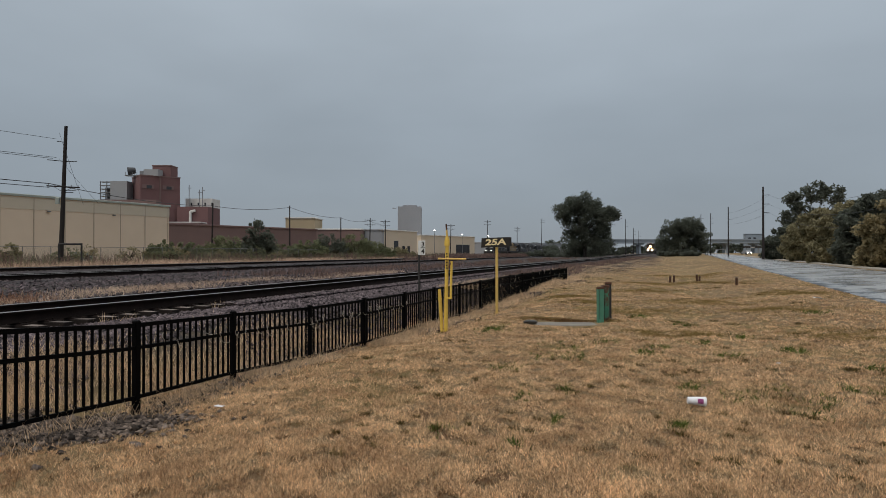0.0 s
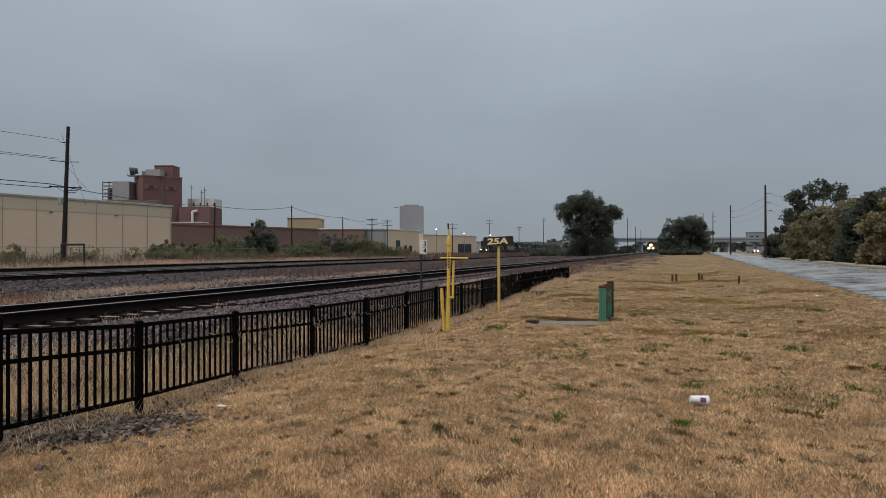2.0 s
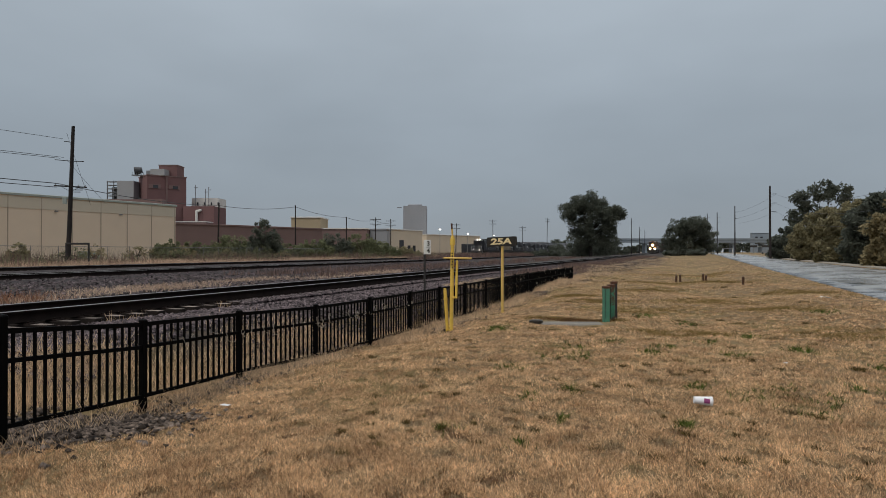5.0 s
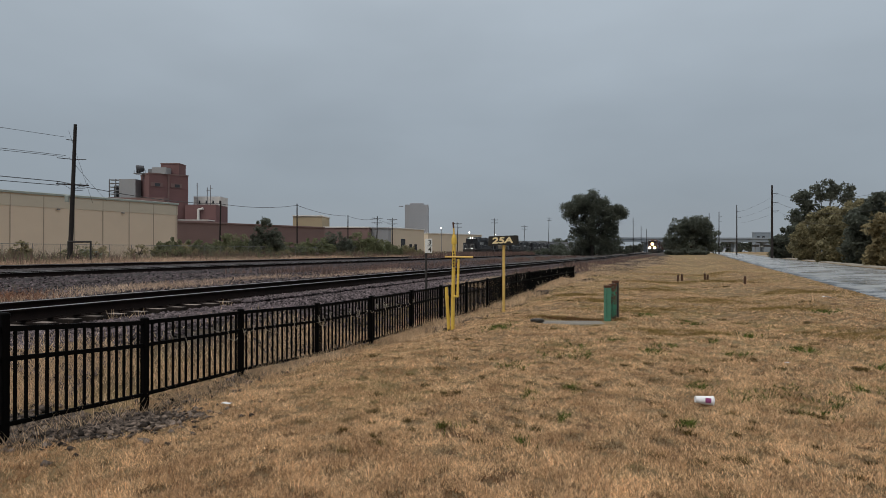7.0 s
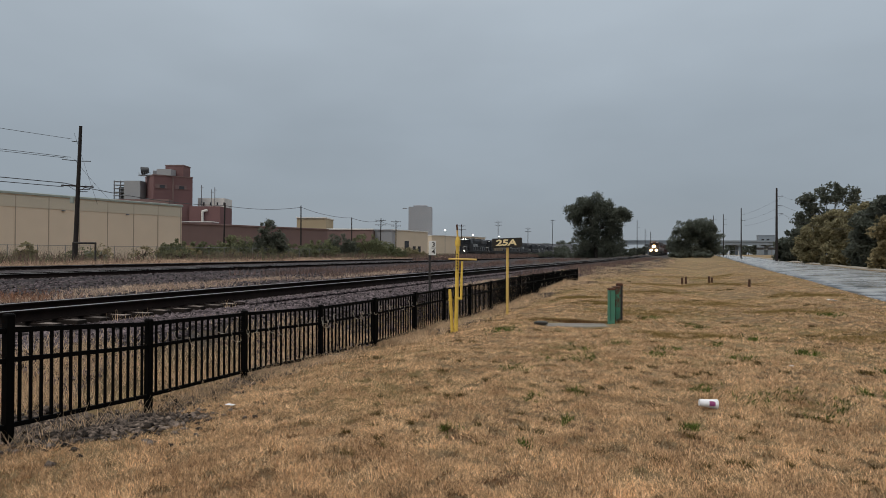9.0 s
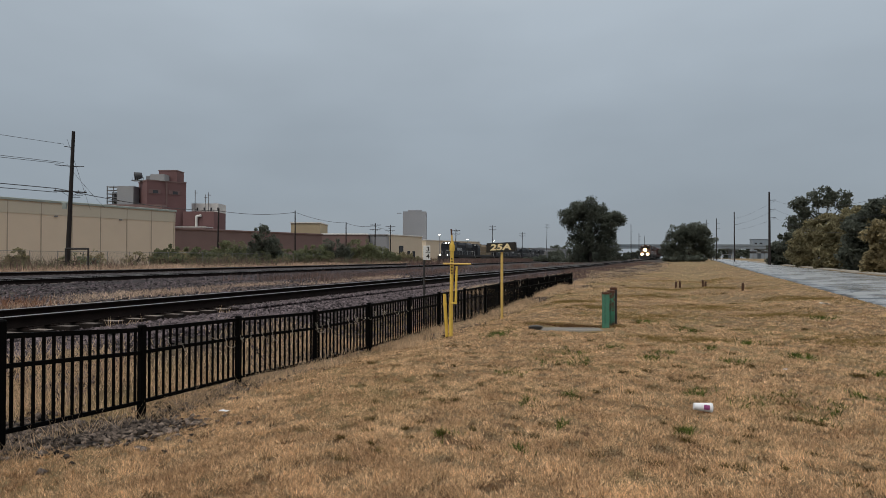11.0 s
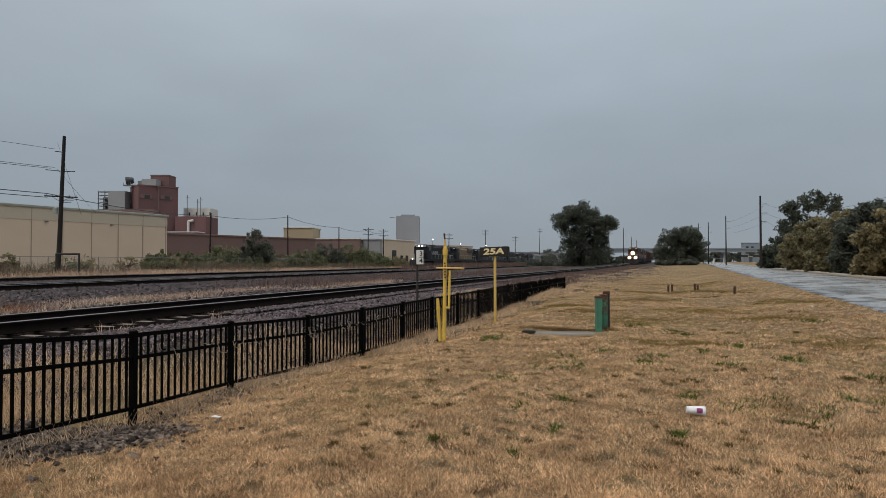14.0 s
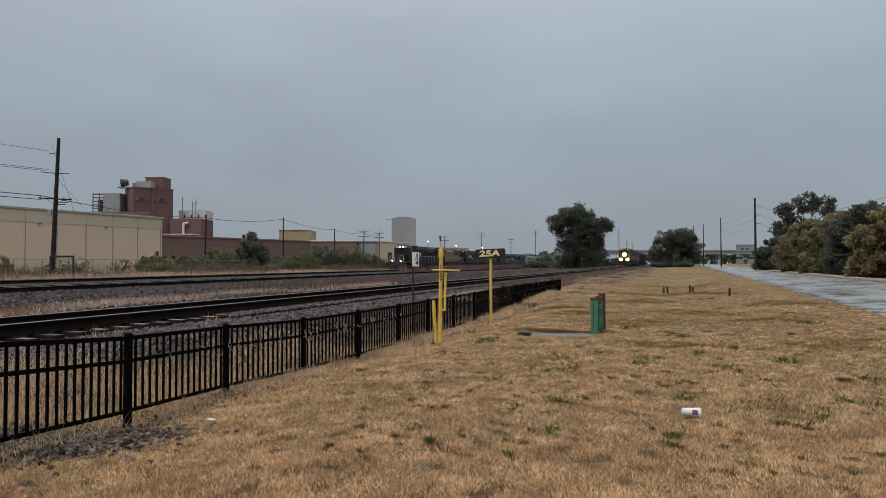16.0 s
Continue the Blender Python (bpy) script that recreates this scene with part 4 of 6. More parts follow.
def dry_vines():
    """Pale dead tendrils caught in the fence."""
    rng = random.Random(5)
    cu = bpy.data.curves.new("dry_vines", "CURVE")
    cu.dimensions, cu.bevel_depth, cu.bevel_resolution = "3D", 0.0035, 0
    for k in range(70):
        i = rng.choice((3, 4, 4, 5, 5, 5, 6, 6, 11, 12, 13, 14, 15, 16, 17))
        a, b = Vector(FENCE[i]), Vector(FENCE[i + 1])
        p = a.lerp(b, rng.random())
        p += Vector((0.03, 0, -0.18 - 0.12 * rng.random() if i < 8 else -0.5 * rng.random()))
        sp = cu.splines.new("POLY")
        sp.points.add(7)
        turn, size, curl = rng.uniform(0, 6.28), rng.uniform(0.03, 0.08), rng.uniform(0.2, 0.55)
        for q in range(8):
            sp.points[q].co = (p.x + rng.uniform(0, 0.03), p.y + size * math.cos(turn + q * curl) + 0.01 * q, p.z + size * math.sin(turn + q * curl) - 0.008 * q, 1)
    cu.materials.append(M["vine"])
    tagged(new("dry_vines", cu), "pale dead vine tendrils caught in the fence", "vines", kind="stuff")


dry_vines()

# ---------------------------------------------------------------- writing
def letters(name, text, size, mat, parent, m, label="", thick=0.003, shear=0.0, wide=1.0, bold=0.0):
    cu = bpy.data.curves.new(name, "FONT")
    cu.body, cu.size, cu.extrude, cu.align_x, cu.align_y, cu.shear, cu.offset = text, size, thick, "CENTER", "CENTER", shear, bold
    ob = new("text_source", cu)
    me = bpy.data.meshes.new_from_object(ob)
    bpy.data.objects.remove(ob)
    me.materials.clear()
    me.materials.append(M[mat])
    me.transform(Matrix.Diagonal((wide, 1, 1, 1)))
    out = new(name, me)
    out.matrix_basis = m
    out.parent = parent
    return tagged(out, label)


# ---------------------------------------------------------------- markers beside the fence
def speed_sign():
    x, y = -4.28, 16.93
    z = float(height(x, y))
    root = thing("track_sign", pose(x, y, z, 0, 0, 19), "black sign board reading 25A on a yellow post", "railway sign")
    part("post", Shape().tube((0, 0, -0.1), (0.0, 0, 1.85), 0.038, n=10), M["pale_post"], root, "faded yellow pipe post")
    board = part("board", Shape().prism([(-0.41, -0.13), (0.385, -0.13), (0.40, 0.13), (-0.385, 0.13)], -0.02, 0.02), M["sign_black"], root,
                 "black sign board", at=pose(-0.03, -0.04, 1.97, 0, -2.5, 0))
    part("side_board", Shape().box((0.03, 0.42, 0.24), (0.415, 0.2, 0), 0.005), M["sign_black"], board)
    letters("lettering", "25A", 0.225, "sign_cream", board, pose(-0.02, -0.024, 0.0, 90, 0, 0), "cream painted characters", shear=0.12, wide=1.5, bold=0.008)


def quarter_mile_sign():
    x, y = -5.80, 14.95
    z = float(height(x, y))
    root = thing("milepost_sign", pose(x, y, z, 0, 0, 14), "small white plate with 3 over 4 on a dark post", "railway sign")
    part("post", Shape().tube((0, 0, -0.1), (0, 0, 1.98), 0.028, n=8), M["loco_under"], root, "dark steel post")
    plate = part("plate", Shape().box((0.18, 0.012, 0.36), (0, 0, 0), 0.004), M["white_enamel"], root, "white enamel plate", at=pose(0.07, -0.04, 1.86))
    for ch, zz in (("3", 0.085), ("4", -0.095)):
        letters("numeral", ch, 0.165, "sign_black", plate, pose(0.03, -0.008, zz, 90, 0, 0), bold=0.004)
    part("bar", Shape().box((0.12, 0.004, 0.016), (0.03, -0.008, 0.0)), M["sign_black"], plate)


def pipe_marker():
    x, y = -4.29, 12.69
    z = float(height(x, y))
    root = thing("pipeline_marker", pose(x, y, z, 0, 0, 19), "tall yellow steel pipe marker with a cross pipe", "pipeline marker")
    part("standpipe", Shape().tube((-0.03, 0, -0.1), (0.0, 0, 1.86), 0.042, 0.038, n=14), M["yellow_paint"], root, "yellow painted steel pipe")
    part("collar", Shape().tube((0, 0, 1.82), (0, 0, 1.95), 0.056, n=14), M["yellow_paint"], root)
    part("cap", Shape().tube((0, 0, 1.95), (0, 0, 2.02), 0.045, 0.03, n=10), M["yellow_paint"], root)
    part("rod", Shape().tube((0, 0, 2.0), (-0.01, 0, 2.16), 0.019, n=8), M["pale_post"], root, "weathered top rod")
    part("rod_tip", Shape().tube((-0.01, 0, 2.15), (-0.02, 0, 2.28), 0.018, n=8), M["rust"], root, "dark rusty tip")
    part("cross_pipe", Shape().tube((-0.19, -0.09, 1.55), (0.40, -0.09, 1.54), 0.02, n=10), M["pale_post"], root, "level yellow pipe")
    part("side_pipe", Shape().tube((0.095, -0.07, 1.5), (0.075, -0.07, 0.7), 0.026, n=10), M["yellow_paint"], root)
    part("elbow", Shape().tube((0.095, -0.07, 1.49), (0.04, -0.06, 1.36), 0.02, n=8), M["rust"], root)
    part("bracket", Shape().box((0.12, 0.04, 0.04), (0.04, -0.06, 0.72), 0.008), M["yellow_paint"], root)
    marks = Shape()
    for k in range(6):
        marks.box((0.03, 0.004, 0.028), (-0.01 + 0.006 * (k % 2), -0.047, 1.65 - 0.06 * k), 0, pose(0, 0, 0, 0, 0, 0))
    part("stencil_mark", marks, M["sign_black"], root, "worn dark stencil marks")


def bollard():
    x, y = -4.42, 12.74
    z = float(height(x, y))
    root = thing("bollard", pose(x, y, z, 0, -3.5, 19), "leaning yellow steel bollard beside the pipe marker", "bollard")
    part("post", Shape().tube((0, 0, -0.1), (0, 0, 0.84), 0.035, n=12), M["yellow_paint"], root)
    part("cap", Shape().tube((0, 0, 0.84), (0, 0, 0.93), 0.038, 0.026, n=12), M["yellow_paint"], root)
    part("ring", Shape().tube((0, 0, 0.68), (0, 0, 0.73), 0.043, n=12), M["yellow_paint"], root)


def pedestal(x, y, h, w, dpt, turn, mat, label):
    z = float(height(x, y))
    root = thing("utility_pedestal", pose(x, y, z, 0, 0, turn), label, "utility box", "utility pedestals")
    part("cabinet", Shape().box((w, dpt, h), (0, 0, h / 2 - 0.03), 0.012), M[mat], root)
    part("lid", Shape().box((w + 0.008, dpt + 0.008, 0.05), (0, 0, h - 0.04), 0.01), M["rust"], root)
    part("door_seam", Shape().box((0.006, 0.006, h * 0.8), (-w * 0.3, -dpt / 2 - 0.002, h * 0.5)), M["sign_black"], root)


speed_sign(), quarter_mile_sign(), pipe_marker(), bollard()
pedestal(-1.25, 14.0, 0.78, 0.125, 0.14, 24, "green_metal", "faded green steel utility pedestal in the lawn")
pedestal(-1.17, 14.35, 0.80, 0.135, 0.14, 24, "green_rusty", "rust-stained green utility pedestal behind another")
pedestal(-1.15, 14.85, 0.84, 0.115, 0.14, 24, "loco_under", "dark weathered utility pedestal at the back")


def stub(x, y, h, tilt):
    z = float(height(x, y))
    root = thing("wooden_stub", pose(x, y, z, 0, tilt, 20), "short weathered red-brown wooden stub post", "post", "stub posts in the lawn")
    part("post", Shape().box((0.085, 0.085, h + 0.1), (0, 0, h / 2 - 0.05), 0.02), M["stub_wood"], root)
    part("cut_top", Shape().box((0.066, 0.066, 0.012), (0, 0, h + 0.004), 0.004), M["tie_wood"], root)


for x, y, h, tilt in ((0.38, 32.0, 0.31, 3), (0.57, 32.2, 0.33, -2), (1.60, 32.4, 0.34, -4), (1.71, 32.5, 0.25, 2), (2.88, 28.2, 0.32, 1)):
    stub(x, y, h, tilt)


def foam_cup():
    x, y = 0.31, 6.51
    root = thing("foam_cup", pose(x, y, float(height(x, y)) + 0.066, 0, 94, 12), "white foam drink cup lying in the grass", "cup")
    s = Shape()
    prof = [(0.034, -0.09), (0.036, -0.088), (0.05, 0.08), (0.053, 0.085), (0.053, 0.092), (0.047, 0.092), (0.031, -0.08)]
    n = 20
    v = [(r * math.cos(6.28319 * i / n), r * math.sin(6.28319 * i / n), z) for r, z in prof for i in range(n)]
    f = [(k * n + i, k * n + (i + 1) % n, (k + 1) * n + (i + 1) % n, (k + 1) * n + i) for k in range(len(prof) - 1) for i in range(n)]
    f += [tuple(range(n)), tuple(range((len(prof) - 1) * n, len(prof) * n))]
    root.scale = (0.9, 0.9, 0.88)
    part("cup_wall", s.add(v, f), M["paper"], root)
    part("lid", Shape().tube((0, 0, 0.086), (0, 0, 0.1), 0.056, 0.05, n=20), M["paper"], root)
    mark = Shape()
    for k in range(5):
        a = 2.0 + 0.2 * k
        mark.box((0.004, 0.012, 0.06), (0.0475, 0, 0.035), 0, pose(0, 0, 0, 0, 0, math.degrees(a) + 120))
    part("printed_mark", mark, M["cup_red"], root, "magenta printed block")


foam_cup()


def scrap(x, y, w, seed):
    rng = random.Random(seed)
    s = Shape()
    v = [(w * (i / 3 - 0.5) + rng.uniform(-0.1, 0.1) * w, w * 0.6 * (j / 2 - 0.5) + rng.uniform(-0.1, 0.1) * w, w * rng.uniform(0.05, 0.3)) for j in range(3) for i in range(4)]
    v += [(a, b, c - 0.004) for a, b, c in v]
    f = []
    for j in range(2):
        for i in range(3):
            q = (j * 4 + i, j * 4 + i + 1, j * 4 + i + 5, j * 4 + i + 4)
            f += [q, tuple(k + 12 for k in reversed(q))]
    ob = new("litter", s.add(v, f).mesh("litter", M["paper"]))
    ob.matrix_basis = pose(x, y, float(height(x, y)) + 0.025, 0, 0, seed * 40)
    tagged(ob, "crumpled scrap of white paper in the grass", "litter", "litter on the lawn")


for x, y, w, seed in ((-4.45, 5.6, 0.11, 1), (1.45, 9.3, 0.08, 2), (4.0, 19.5, 0.22, 3)):
    scrap(x, y, w, seed)


def utility_pad():
    x, y = -1.88, 13.6
    z = float(height(x, y))
    root = thing("concrete_pad", pose(x, y, z + 0.03, 0, 0, 18), "low wet concrete pad set in the lawn", "concrete pad")
    part("slab", Shape().box((1.5, 0.6, 0.14), (0.05, 0, -0.06), 0.02), M["concrete"], root)
    part("joint", Shape().box((0.012, 0.55, 0.006), (0.1, 0, 0.005)), M["loco_under"], root)
    lid = thing("drain_cover", pose(x - 0.78, y - 0.15, z + 0.03, 0, 0, 18), "black iron drain cover at the pad's edge", "drain cover")
    part("rim", Shape().tube((0, 0, -0.06), (0, 0, 0.05), 0.15, n=20), M["sign_black"], lid)
    part("grate", Shape().tube((0, 0, 0.05), (0, 0, 0.065), 0.13, 0.11, n=20), M["sign_black"], lid)


utility_pad()


# ---------------------------------------------------------------- poles and cables
def cable(pts, r=0.012, sag=0.6, name="cable", steps=14):
    cu = bpy.data.curves.new(name, "CURVE")
    cu.dimensions, cu.bevel_depth, cu.bevel_resolution = "3D", r, 0
    for a, b in zip(pts[:-1], pts[1:]):
        sp = cu.splines.new("POLY")
        sp.points.add(steps)
        for i in range(steps + 1):
            t = i / steps
            p = Vector(a).lerp(Vector(b), t)
            sp.points[i].co = (p.x, p.y, p.z - sag * 4 * t * (1 - t), 1)
    cu.materials.append(M["wire"])
    return cu


def utility_pole(x, y, h, arms=(), lean=0.0, r=0.16, turn=0.0, pins=(), label="dark wooden utility pole with crossarms", base=None):
    z = float(height(x, y)) if base is None else base
    root = thing("utility_pole", pose(x, y, z, 0, lean, turn), label, "utility pole", "utility poles")
    part("pole", Shape().tube((0, 0, -0.5), (0, 0, h), r, r * 0.62, n=10), M["pole_wood"], root)
    for za, w in arms:
        arm = part("crossarm", Shape().box((w, 0.1, 0.11), (0, -0.14, za), 0.01), M["pole_wood"], root)
        for k in (-0.45, -0.25, 0.25, 0.45):
            part("insulator", Shape().tube((k * w, -0.14, za + 0.05), (k * w, -0.14, za + 0.2), 0.045, 0.03, n=6), M["steel_grey"], arm)
        part("brace", Shape().tube((-0.3 * w, -0.16, za), (0, -0.16, za - 0.5), 0.02, n=5).tube((0.3 * w, -0.16, za), (0, -0.16, za - 0.5), 0.02, n=5), M["pole_wood"], root)
    for zp, w in pins:
        part("side_pin", Shape().tube((0, 0, zp), (w, 0, zp + 0.05), 0.035, n=5), M["pole_wood"], root)
    return root


# the line along the far side of the yard
TALL = utility_pole(-52.07, 43.38, 13.0, ((7.4, 2.7),), lean=1.8, r=0.23, turn=35, pins=((11.5, -0.7), (9.75, -1.4), (9.75, 1.0), (7.1, 1.0), (6.9, 0.8)))
part("transformer_box", Shape().box((0.34, 0.3, 0.62), (-0.42, -0.1, 6.1), 0.05), M["flashing"], TALL, "pale grey box on the pole")
FAR_POLES = [(-67.2, 82.6, 9.2), (-66.6, 103.9, 10.3), (-67.1, 125.0, 9.2), (-65.4, 136.1, 9.6), (-68.1, 151.1, 10.0), (-63.1, 189.8, 10.5), (-59.7, 222.7, 13.2), (-56.1, 255.7, 12.0), (-53.9, 298.8, 17.5)]
for i, (x, y, h) in enumerate(FAR_POLES):
    utility_pole(x, y, h, ((h - 0.5, 2.6), (h - 1.6, 2.6)) if i > 2 else (), lean=random.uniform(-1.5, 1.5), turn=random.uniform(0, 40))
tagged(new("guy_wires", cable([(-52.3, 43.4, 12.6), (-50.6, 44.5, 6.0)], 0.012, 0.0)), "thin slack guy wire on the tall pole", "cable")
tagged(new("guy_wires", cable([(-52.3, 43.4, 10.2), (-49.4, 45.0, 6.2)], 0.012, 0.1)), "thin slack guy wire on the tall pole", "cable")
# the line along the road
utility_pole(14.9, 108.8, 11.3, (), pins=((10.0, 0.9), (8.6, 0.9), (7.3, 0.9)), r=0.2, label="tall bare wooden pole beside the road")
for x, y, h in ((15.0, 163.9, 11.8), (14.0, 205.8, 12.6), (13.0, 237.2, 14.0), (-13.5, 262.0, 14.2), (-12.0, 300.0, 12.0), (-11.0, 340.0, 12.0)):
    utility_pole(x, y, h, (), pins=((h - 1.5, 0.9), (h - 3, 0.9)), label="tall bare wooden pole in the distance")
tagged(new("overhead_cables", cable([(-66, -30, 9.6), (-52.9, 42.9, 7.9), (-67.2, 82.6, 9.0), (-66.6, 103.9, 10.2), (-67.1, 125.0, 9.3), (-65.4, 136.1, 9.2), (-68.1, 151.1, 9.3)], 0.035, 0.5)),
       "sagging dark cables along the pole line", "cable")
tagged(new("upper_cables", cable([(-68, -30, 14.0), (-52.4, 43.2, 10.3)], 0.02, 1.2)), "thin high cables on the tall pole", "cable")
tagged(new("upper_cables", cable([(-67, -30, 13.2), (-52.6, 43.0, 10.2)], 0.02, 1.2)), "thin high cables on the tall pole", "cable")
tagged(new("lower_cables", cable([(-66, -30, 9.0), (-52.9, 42.9, 7.55)], 0.03, 0.5)), "dark paired cable on the tall pole", "cable")
tagged(new("top_cables", cable([(-68, -30, 16.5), (-52.4, 43.2, 12.0)], 0.018, 1.2)), "thin high cables on the tall pole", "cable")
for top, end in ((10.45, 8.8), (9.05, 7.4), (7.75, 6.1)):
    tagged(new("roadside_cable", cable([(17.0, 20.0, end), (15.7, 108.8, top)], 0.013, 3.1)), "thin sagging cable on the roadside poles", "cable", "roadside cables")
    tagged(new("roadside_cable", cable([(15.7, 108.8, top), (15.8, 163.9, top + 0.6)], 0.013, 0.3)), "thin sagging cable on the roadside poles", "cable", "roadside cables")


# ---------------------------------------------------------------- buildings
def frame_of(a, b):
    """The pose of a wall that runs from a to b: x along it, y away from the viewer, and its length."""
    dx, dy = b[0] - a[0], b[1] - a[1]
    return pose(a[0], a[1], 0, 0, 0, math.degrees(math.atan2(dy, dx))), math.hypot(dx, dy)


def warehouse():
    m, n = frame_of((-90.0, 7.0), (-77.25, 84.4))
    root = thing("warehouse", m, "long tan panelled warehouse with a pale roof edge", "warehouse")
    top, deep = 9.2, 40.0
    part("wall", Shape().box((n, deep, top), (n / 2, deep / 2, top / 2), 0), M["tan_panel"], root, "tan wall panels")
    part("upper_band", Shape().box((n + 0.02, 0.06, 1.5), (n / 2, -0.03, top - 1.0)), M["tan_band"], root, "greyer band below the roof")
    part("roof_edge", Shape().box((n + 0.4, deep + 0.4, 0.32), (n / 2, deep / 2, top + 0.1), 0.05), M["flashing"], root, "pale metal roof edge")
    for k in range(1, 18):
        part("panel_joint", Shape().box((0.1, 0.05, top - 0.2), (n - 0.25 - (k - 1) * 4.25, -0.05, (top - 0.2) / 2)), M["dark_seam"], root)
    for k in (9.9, 19.6, 29.2):
        part("wall_lamp", Shape().box((0.4, 0.3, 0.16), (n - k, -0.2, top - 1.9), 0.03), M["steel_grey"], root)
    part("base_course", Shape().box((3.4, 0.12, 1.3), (n - 14.8, -0.1, 1.05)), M["flashing"], root, "grey-green low panel")


def factory():
    root = thing("factory", pose(-128.5, 130.2, 0.4, 0, 0, 19), "dark red brick factory block with roof plant", "factory")
    turn = pose(0, 0, 0, 0, 0, 40)
    part("main_block", Shape().box((10.0, 8.2, 21.4), (5.0, 4.1, 10.7), 0, turn), M["red_brick"], root, "dark red brick tower")
    part("parapet", Shape().box((10.2, 8.4, 0.3), (5.0, 4.1, 21.5), 0, turn), M["brown_brick"], root)
    part("pilaster", Shape().box((0.4, 0.2, 6.0), (4.9, -0.08, 18.2), 0, turn), M["brown_brick"], root)
    for a in (1.9, 6.9):
        win = part("window", Shape().box((2.9, 0.2, 1.1), (a, -0.06, 18.6), 0, turn), M["brown_brick"], root, "wide dim strip window")
        part("pane", Shape().box((1.3, 0.1, 0.8), (a + 0.2, -0.16, 18.55), 0, turn), M["window_dark"], win)
    part("stair_tower", Shape().box((4.9, 4.5, 24.6), (3.2, 7.4, 12.3)), M["red_brick"], root)
    part("stair_roof", Shape().box((5.1, 4.7, 0.25), (3.2, 7.4, 24.7)), M["brown_brick"], root)
    part("penthouse", Shape().box((3.8, 3.0, 1.7), (1.8, 3.4, 22.4)), M["grey_clad"], root, "pale grey roof plant room")
    part("duct", Shape().box((1.8, 2.0, 1.5), (-0.9, 4.2, 22.3), 0.1), M["steel_grey"], root)
    tank = part("roof_tank", Shape().tube((-4.9, 3.4, 22.9), (-3.2, 3.9, 23.2), 1.15, 0.75, n=18), M["loco_roof"], root, "dark round roof dish")
    part("tank_stand", Shape().box((3.6, 1.6, 0.25), (-3.7, 3.6, 21.75)), M["steel_grey"], tank)
    for k in range(6):
        part("roof_rail", Shape().tube((-5.2 + k * 0.6, 2.6, 21.6), (-5.2 + k * 0.6, 2.6, 22.5), 0.05, n=5), M["steel_grey"], root)
    part("grey_block", Shape().box((4.4, 7, 20.2), (-7.0, 6.0, 10.1)), M["grey_clad"], root, "light grey clad block")
    part("rooftop_shed", Shape().box((2.6, 4, 18.8), (-10.8, 7.5, 9.4)), M["steel_grey"], root)
    for k in range(6):
        part("platform", Shape().box((3.8, 1.6, 0.16), (-10.8, 4.6, 15.4 + k * 0.95)), M["steel_grey"], root)
    for a in (-12.6, -10.9, -9.1):
        part("platform_post", Shape().box((0.2, 0.2, 20.4), (a, 4.0, 10.2)), M["steel_grey"], root)
    part("front_range", Shape().box((22.0, 3.0, 14.6), (-4.5, -4.0, 7.3)), M["brown_brick"], root, "lower brown brick range")
    part("low_wing", Shape().box((8.4, 9, 13.6), (11.6, 9.5, 6.8)), M["red_brick"], root, "lower red brick wing")
    part("mid_range", Shape().box((14.0, 5, 9.0), (9.0, 1.0, 4.5)), M["brown_brick"], root)
    part("mid_roof", Shape().box((14.2, 5.2, 0.25), (9.0, 1.0, 9.1)), M["white_trim"], root, "pale roof edge")
    part("white_parapet", Shape().box((7.4, 6, 3.2), (11.4, 13, 14.6)), M["white_trim"], root, "white rendered upper wall")
    for k in range(4):
        part("parapet_vent", Shape().box((0.35, 0.2, 0.9), (9.4 + k * 1.9, 9.9, 14.6)), M["window_dark"], root)
    part("vent_pipe", Shape().tube((11.2, 4.6, 8.6), (11.2, 4.6, 12.4), 0.36, n=8).tube((11.2, 4.6, 12.2), (12.5, 4.6, 12.5), 0.34, n=8), M["white_trim"], root, "white vent pipe")
    for a, h in ((9.1, 19.8), (11.9, 18.6), (12.8, 19.2)):
        part("antenna", Shape().tube((a, 9, 13), (a, 9, h), 0.1, n=6).box((0.9, 0.1, 0.14), (a + 0.2, 9, h - 0.8)), M["steel_grey"], root)


def low_building(name, a, b, top, deep, mat, label, trim=None, openings=()):
    m, n = frame_of(a, b)
    root = thing(name, m, label, "industrial building", "yard buildings")
    part("wall", Shape().box((n, deep, top), (n / 2, deep / 2, top / 2)), M[mat], root)
    part("roof", Shape().box((n + 0.5, deep + 0.5, 0.35), (n / 2, deep / 2, top + 0.1), 0.05), M[trim or mat], root)
    for x, z, w, h in openings:
        win = part("window", Shape().box((w, 0.2, h), (x, -0.06, z)), M["window_dark"], root)
        part("sill", Shape().box((w + 0.3, 0.3, 0.15), (x, -0.1, z - h / 2 - 0.08)), M[trim or "white_trim"], win)
    return root


warehouse(), factory()


